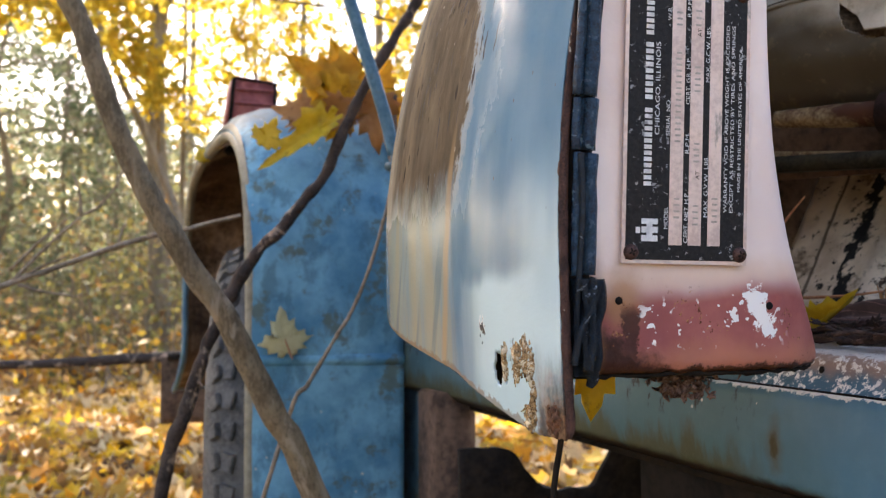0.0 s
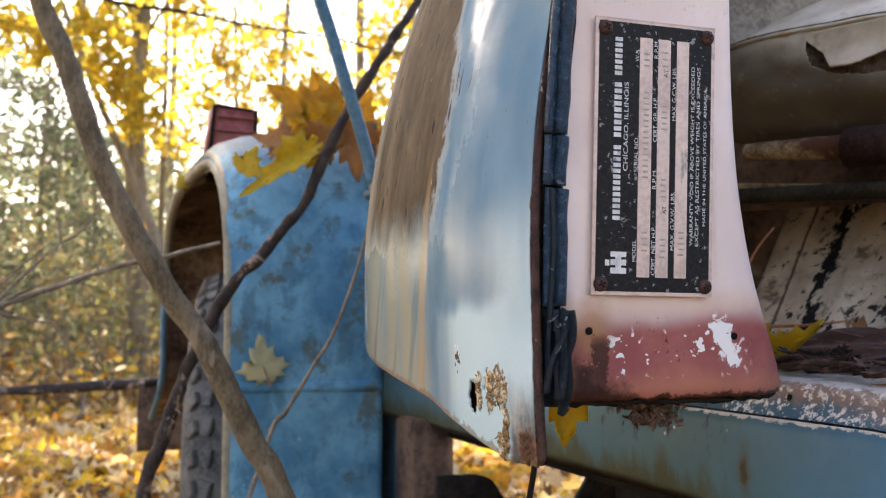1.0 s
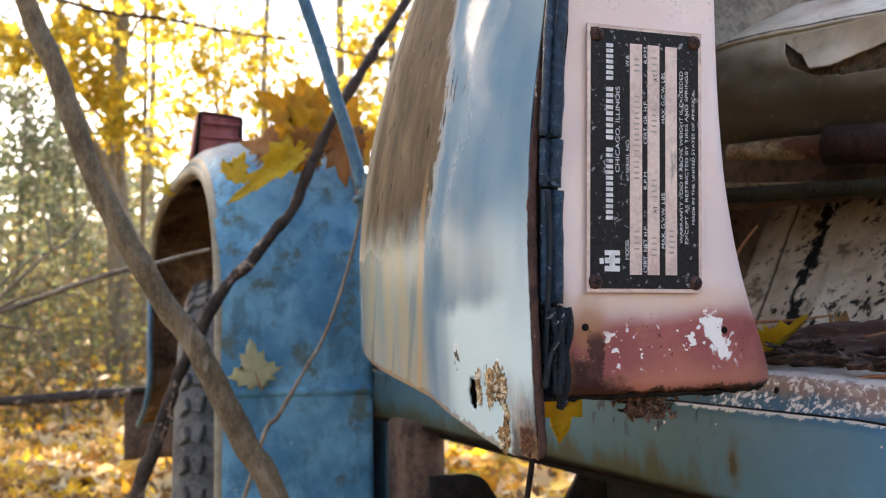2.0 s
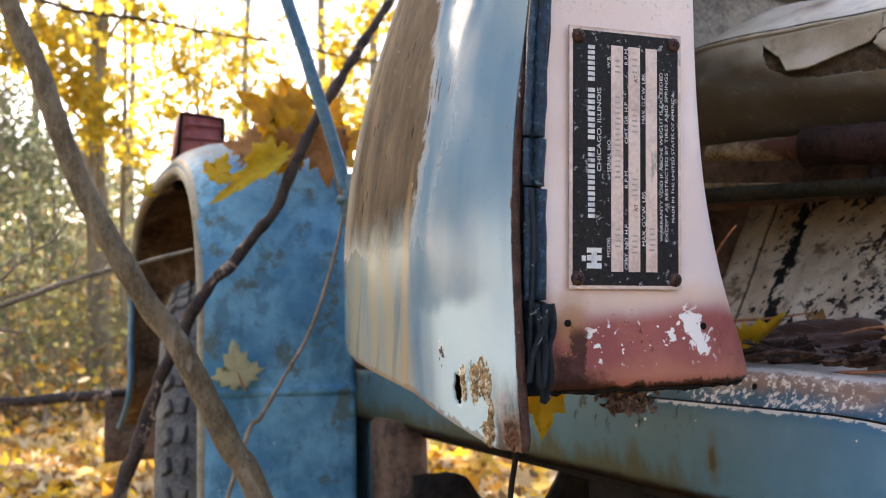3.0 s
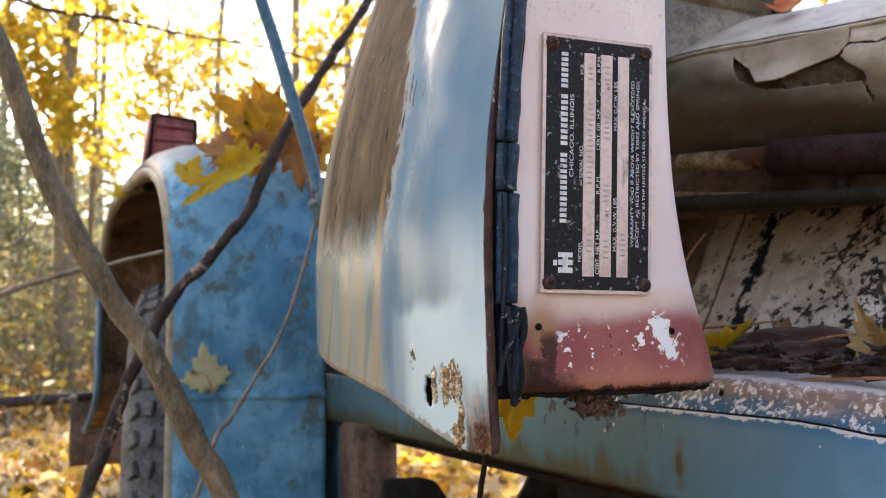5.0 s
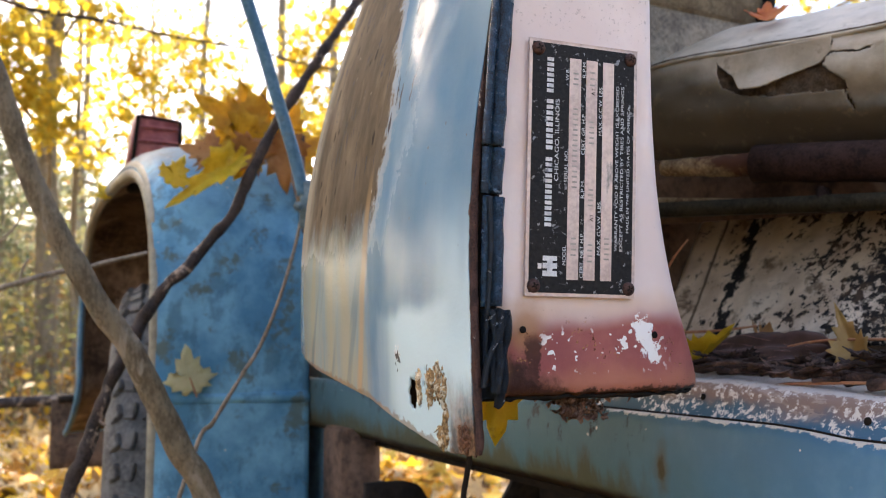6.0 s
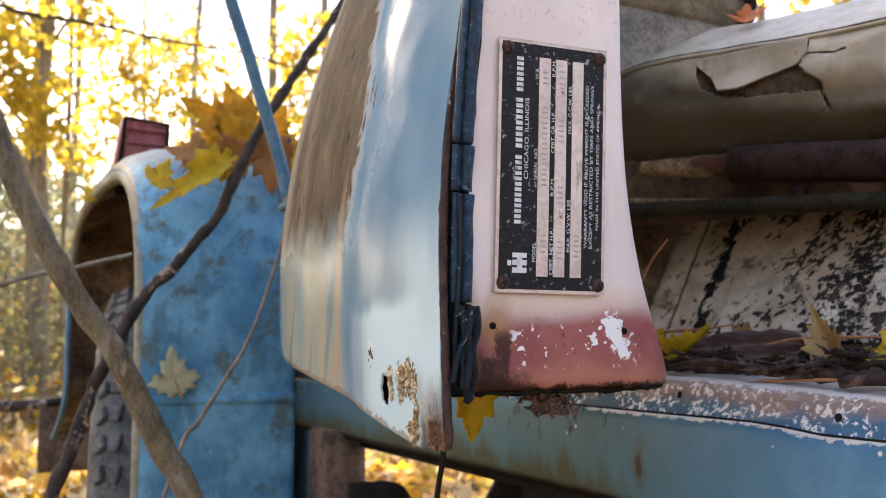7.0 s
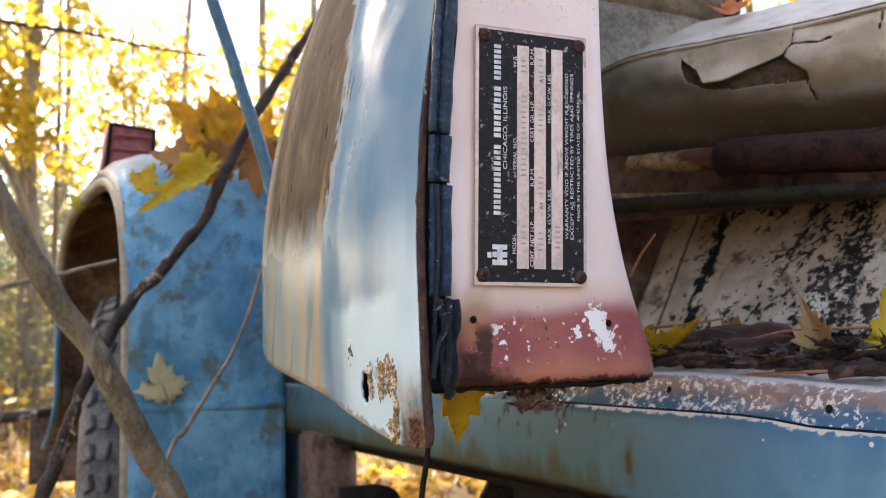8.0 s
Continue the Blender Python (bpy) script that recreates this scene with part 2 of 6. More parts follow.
    ring = calc(nt, "SQRT", calc(nt, "ADD", calc(nt, "POWER", hx, 2.0), calc(nt, "POWER", hz, 2.0)))
    ring = ramp(nt, calc(nt, "MULTIPLY_ADD", grain(nt, v, 50, 4), 0.012, ring), 0.022, 0.009)
    col = blend(nt, times(nt, ring, 0.75), col, (0.40, 0.21, 0.10))
    col = blend(nt, calc(nt, "MAXIMUM", run, corner), col, dark)
    rim = ramp(nt, calc(nt, "MULTIPLY_ADD", grain(nt, v, 120, 6, 0.8), 0.014, z), 0.6945, 0.6925)
    col = blend(nt, rim, col, blend(nt, grain(nt, v, 200, 5), (0.02, 0.01, 0.008), (0.11, 0.045, 0.028)))
    scab = times(nt, ramp(nt, grain(nt, v, 260, 6, 0.75), 0.575, 0.60), ramp(nt, grain(nt, v, 48, 2, 0.5), 0.58, 0.63))
    col = blend(nt, times(nt, scab, primer), col, blend(nt, ramp(nt, grain(nt, v, 500, 2), 0.45, 0.55), (0.10, 0.03, 0.015), (0.42, 0.20, 0.09)))
    side = times(nt, ramp(nt, calc(nt, "MULTIPLY_ADD", grain(nt, v, 60, 4), 0.01, x), 0.240, 0.232), ramp(nt, z, 0.75, 0.72))
    col = blend(nt, times(nt, side, 0.7), col, (0.30, 0.14, 0.06))
    put(nt, b.inputs["Base Color"], col)
    put(nt, b.inputs["Roughness"], 0.42)
    b.inputs["Specular IOR Level"].default_value = 0.14
    h = calc(nt, "SUBTRACT", calc(nt, "MULTIPLY", grain(nt, v, 260, 4), 0.25), calc(nt, "MULTIPLY", primer, calc(nt, "SUBTRACT", 1.0, calc(nt, "MAXIMUM", chip, big))))
    h = calc(nt, "MULTIPLY_ADD", grain(nt, v, 300, 5), calc(nt, "MAXIMUM", rim, corner), h)
    bump(nt, b, h, 0.55, 0.0010)
    return m


def rocker_paint(ledge=False):
    m, nt, b = tree_of("chipped_blue_sill_paint" if ledge else "blue_rocker_paint")
    x, y, z, v = axis(nt, 0), axis(nt, 1), axis(nt, 2), coords(nt)
    col = blend(nt, ramp(nt, grain(nt, v, 11, 5), 0.35, 0.68), (0.075, 0.205, 0.355), (0.145, 0.320, 0.500))
    grey = ramp(nt, calc(nt, "MULTIPLY_ADD", grain(nt, v, 9, 3), 0.25, y), 0.54, 0.76)
    col = blend(nt, times(nt, grey, 0.9), col, (0.066, 0.125, 0.138))
    chip = ramp(nt, grain(nt, v, 85, 7, 0.75), 0.53, 0.545)
    white = (0.80, 0.75, 0.71)
    if ledge:
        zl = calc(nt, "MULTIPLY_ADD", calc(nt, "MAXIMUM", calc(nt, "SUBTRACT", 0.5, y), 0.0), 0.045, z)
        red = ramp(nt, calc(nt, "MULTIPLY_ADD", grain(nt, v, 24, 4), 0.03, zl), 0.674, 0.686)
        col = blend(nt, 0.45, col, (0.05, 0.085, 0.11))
        col = blend(nt, times(nt, red, 0.9), col, (0.34, 0.225, 0.180))
        scrape = ramp(nt, grain(nt, coords(nt, "world", (1, 0.35, 1)), 70, 6, 0.7), 0.55, 0.60)
        col = blend(nt, times(nt, scrape, red, 0.7), col, (0.50, 0.40, 0.35))
        big = ramp(nt, grain(nt, v, 170, 6, 0.72), 0.540, 0.546)
        col = blend(nt, times(nt, big, ramp(nt, grain(nt, v, 22, 3), 0.46, 0.50)), col, white)
        top = ramp(nt, calc(nt, "MULTIPLY_ADD", grain(nt, v, 110, 6, 0.75), 0.010, zl), 0.6822, 0.6830)
        col = blend(nt, top, col, (0.68, 0.60, 0.54))
        scab = times(nt, ramp(nt, grain(nt, v, 150, 5), 0.6, 0.66), top)
        col = blend(nt, scab, col, (0.2, 0.11, 0.07))
    else:
        lap = calc(nt, "MULTIPLY_ADD", ramp(nt, y, 0.425, 0.385), 0.0045, z)
        top = ramp(nt, calc(nt, "MULTIPLY_ADD", grain(nt, v, 130, 6, 0.8), 0.014, lap), 0.6562, 0.6567)
        col = blend(nt, times(nt, top, ramp(nt, y, 0.66, 0.60)), col, white)
        spot = times(nt, ramp(nt, cells(nt, v, 75), 0.13, 0.11), ramp(nt, z, 0.615, 0.640), ramp(nt, grain(nt, v, 40, 2), 0.50, 0.54))
        col = blend(nt, spot, col, white)
        stain = ramp(nt, calc(nt, "MULTIPLY_ADD", grain(nt, coords(nt, "world", (1, 1, 0.25)), 34, 6, 0.7), -0.11, z), 0.558, 0.530)
        stain = times(nt, stain, ramp(nt, calc(nt, "MULTIPLY_ADD", grain(nt, v, 16, 3), 0.12, y), 0.60, 0.70))
        col = blend(nt, times(nt, stain, 0.85), col, (0.070, 0.062, 0.022))
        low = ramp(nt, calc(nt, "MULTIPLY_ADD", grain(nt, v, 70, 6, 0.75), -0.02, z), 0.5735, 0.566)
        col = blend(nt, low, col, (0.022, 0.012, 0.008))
        ry = calc(nt, "MULTIPLY", calc(nt, "SUBTRACT", y, 0.554), 2.0)
        rr = calc(nt, "SQRT", calc(nt, "ADD", calc(nt, "POWER", ry, 2.0), calc(nt, "POWER", calc(nt, "MULTIPLY", calc(nt, "SUBTRACT", z, 0.608), 0.75), 2.0)))
        col = blend(nt, times(nt, ramp(nt, calc(nt, "MULTIPLY_ADD", grain(nt, v, 90, 5), 0.02, rr), 0.034, 0.012), 0.75), col, (0.085, 0.075, 0.035))
        col = blend(nt, times(nt, ramp(nt, calc(nt, "MULTIPLY_ADD", grain(nt, v, 120, 6, 0.7), 0.024, rr), 0.022, 0.016), 0.85), col, (0.050, 0.034, 0.012))
        tar = times(nt, ramp(nt, grain(nt, coords(nt, "world", (1, 1, 0.4)), 60, 6, 0.7), 0.59, 0.62), ramp(nt, calc(nt, "MULTIPLY_ADD", grain(nt, v, 30, 3), 0.05, z), 0.635, 0.655), ramp(nt, y, 0.56, 0.62))
        col = blend(nt, tar, col, (0.02, 0.022, 0.025))
    put(nt, b.inputs["Base Color"], col)
    put(nt, b.inputs["Roughness"], calc(nt, "MULTIPLY_ADD", grain(nt, v, 30, 4), 0.3, 0.28))
    b.inputs["Specular IOR Level"].default_value = 0.18
    bump(nt, b, calc(nt, "MULTIPLY_ADD", grain(nt, v, 200, 5), 0.3, chip), 0.25, 0.0006)
    return m


def fender_paint():
    m, nt, b = tree_of("weathered_blue_fender_paint")
    y, z, v = axis(nt, 1), axis(nt, 2), coords(nt)
    col = blend(nt, ramp(nt, grain(nt, v, 9, 6, 0.65), 0.36, 0.66), (0.070, 0.215, 0.360), (0.175, 0.400, 0.570))
    mott = ramp(nt, grain(nt, coords(nt, "world", (1, 1, 0.6)), 26, 7, 0.7), 0.50, 0.62)
    col = blend(nt, times(nt, mott, 0.55), col, (0.05, 0.12, 0.17))
    ochre = ramp(nt, grain(nt, v, 17, 6, 0.7), 0.54, 0.64)
    col = blend(nt, times(nt, ochre, 0.75), col, (0.10, 0.115, 0.075))
    chalk = ramp(nt, calc(nt, "MULTIPLY_ADD", grain(nt, v, 25, 4), 0.06, z), 1.010, 1.060)
    col = blend(nt, times(nt, chalk, 0.75), col, (0.185, 0.190, 0.175))
    scuff = times(nt, ramp(nt, cells(nt, v, 40), 0.10, 0.07), ramp(nt, grain(nt, v, 12, 2), 0.5, 0.6))
    col = blend(nt, scuff, col, (0.45, 0.47, 0.45))
    put(nt, b.inputs["Base Color"], col)
    put(nt, b.inputs["Roughness"], calc(nt, "MULTIPLY_ADD", grain(nt, v, 22, 4), 0.3, 0.42))
    b.inputs["Specular IOR Level"].default_value = 0.12
    bump(nt, b, grain(nt, v, 60, 6), 0.2, 0.002)
    return m


def riser_paint():
    m, nt, b = tree_of("peeling_white_paint_on_black_steel")
    y, z, v = axis(nt, 1), axis(nt, 2), coords(nt)
    # slanted coordinates, along the folds of the panel
    col = blend(nt, ramp(nt, grain(nt, v, 18, 4), 0.35, 0.65), (0.53, 0.42, 0.32), (0.78, 0.67, 0.545))
    rust = ramp(nt, grain(nt, v, 30, 6, 0.7), 0.54, 0.66)
    col = blend(nt, times(nt, rust, 0.8), col, (0.15, 0.10, 0.062))
    bare = ramp(nt, calc(nt, "MULTIPLY_ADD", grain(nt, v, 10, 2), 0.35, calc(nt, "MULTIPLY_ADD", grain(nt, v, 95, 6, 0.72), 0.65, calc(nt, "MULTIPLY", calc(nt, "SUBTRACT", 0.575, y), 0.30))), 0.530, 0.542)
    col = blend(nt, bare, col, blend(nt, ramp(nt, grain(nt, v, 60, 3), 0.45, 0.6), (0.022, 0.021, 0.022), (0.075, 0.050, 0.036)))
    # a black peeled strip and a brown fold line, slanting with the panel
    w = calc(nt, "MULTIPLY_ADD", calc(nt, "SUBTRACT", z, 0.705), -0.325, y)
    d1 = calc(nt, "ABSOLUTE", calc(nt, "SUBTRACT", calc(nt, "MULTIPLY_ADD", grain(nt, v, 55, 6, 0.75), 0.05, w), 0.693))
    strip = times(nt, ramp(nt, d1, 0.0075, 0.0060), ramp(nt, grain(nt, v, 35, 3), 0.36, 0.42))
    col = blend(nt, strip, col, (0.014, 0.014, 0.016))
    d2 = calc(nt, "ABSOLUTE", calc(nt, "SUBTRACT", calc(nt, "MULTIPLY_ADD", grain(nt, v, 40, 3), 0.006, w), 0.716))
    col = blend(nt, times(nt, ramp(nt, d2, 0.0028, 0.0016), 0.85), col, (0.07, 0.045, 0.03))
    d3 = calc(nt, "ABSOLUTE", calc(nt, "SUBTRACT", calc(nt, "MULTIPLY_ADD", grain(nt, v, 55, 6, 0.75), 0.06, w), 0.517))
    strip2 = times(nt, ramp(nt, d3, 0.016, 0.010), ramp(nt, grain(nt, v, 130, 5, 0.7), 0.46, 0.50))
    col = blend(nt, strip2, col, (0.02, 0.018, 0.018))
    put(nt, b.inputs["Base Color"], col)
    put(nt, b.inputs["Roughness"], 0.55)
    b.inputs["Specular IOR Level"].default_value = 0.15
    bump(nt, b, calc(nt, "SUBTRACT", 1.0, bare), 0.5, 0.0008)
    return m


def leaf_material(name, low, high, vein, through=0.35):
    m, nt, b = tree_of(name)
    v = coords(nt, "object")
    rnd = nt.nodes.new("ShaderNodeObjectInfo").outputs["Random"]
    col = blend(nt, ramp(nt, grain(nt, v, 30, 5), 0.35, 0.65), low, high)
    col = blend(nt, times(nt, ramp(nt, grain(nt, v, 70, 6, 0.7), 0.58, 0.66), 0.7), col, vein)
    col = blend(nt, times(nt, rnd, 0.35), col, vein)
    put(nt, b.inputs["Base Color"], col)
    put(nt, b.inputs["Roughness"], 0.55)
    out = nt.nodes["Material Output"]
    tr = nt.nodes.new("ShaderNodeBsdfTranslucent")
    put(nt, tr.inputs["Color"], col)
    mx = nt.nodes.new("ShaderNodeMixShader")
    mx.inputs[0].default_value = through
    nt.links.new(b.outputs[0], mx.inputs[1])
    nt.links.new(tr.outputs[0], mx.inputs[2])
    nt.links.new(mx.outputs[0], out.inputs["Surface"])
    return m


def foliage(name, colours, through=0.45, shade=(0.6, 0.5, 0.4)):
    """Leaves joined in one mesh: a colour for each island."""
    m, nt, b = tree_of(name)
    rnd = nt.nodes.new("ShaderNodeNewGeometry").outputs["Random Per Island"]
    cr = nt.nodes.new("ShaderNodeValToRGB")
    els = cr.color_ramp.elements
    while len(els) < len(colours):
        els.new(0.5)
    for i, c in enumerate(colours):
        els[i].position = i / (len(colours) - 1)
        els[i].color = (*c, 1)
    nt.links.new(rnd, cr.inputs[0])
    col = blend(nt, ramp(nt, grain(nt, coords(nt), 40, 3), 0.3, 0.7), cr.outputs[0], blend(nt, 1.0, cr.outputs[0], shade, "MULTIPLY"))
    put(nt, b.inputs["Base Color"], col)
    put(nt, b.inputs["Roughness"], 0.6)
    tr = nt.nodes.new("ShaderNodeBsdfTranslucent")
    put(nt, tr.inputs["Color"], col)
    mx = nt.nodes.new("ShaderNodeMixShader")
    mx.inputs[0].default_value = through
    nt.links.new(b.outputs[0], mx.inputs[1])
    nt.links.new(tr.outputs[0], mx.inputs[2])
    nt.links.new(mx.outputs[0], nt.nodes["Material Output"].inputs["Surface"])
    return m


def seat_vinyl(shade_painted=True):
    m, nt, b = tree_of("shade_painted_cream_vinyl" if shade_painted else "cracked_cream_vinyl")
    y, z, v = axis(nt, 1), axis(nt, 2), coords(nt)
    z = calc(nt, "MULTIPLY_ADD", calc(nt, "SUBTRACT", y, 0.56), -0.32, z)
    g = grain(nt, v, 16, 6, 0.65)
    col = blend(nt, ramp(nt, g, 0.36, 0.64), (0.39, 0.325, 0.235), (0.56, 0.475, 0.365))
    # wet holds the shade under the cushion, painted into the vinyl
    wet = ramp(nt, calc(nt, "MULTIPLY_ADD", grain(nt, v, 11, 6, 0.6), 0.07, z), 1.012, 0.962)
    if shade_painted:
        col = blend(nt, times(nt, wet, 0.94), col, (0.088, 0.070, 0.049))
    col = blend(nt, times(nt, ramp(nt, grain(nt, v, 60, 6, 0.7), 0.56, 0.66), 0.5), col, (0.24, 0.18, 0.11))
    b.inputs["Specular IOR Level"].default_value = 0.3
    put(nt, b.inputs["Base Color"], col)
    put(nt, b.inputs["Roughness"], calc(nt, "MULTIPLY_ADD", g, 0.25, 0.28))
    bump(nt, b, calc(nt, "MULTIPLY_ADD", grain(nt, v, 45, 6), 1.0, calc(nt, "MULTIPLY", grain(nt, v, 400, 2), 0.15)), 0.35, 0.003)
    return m


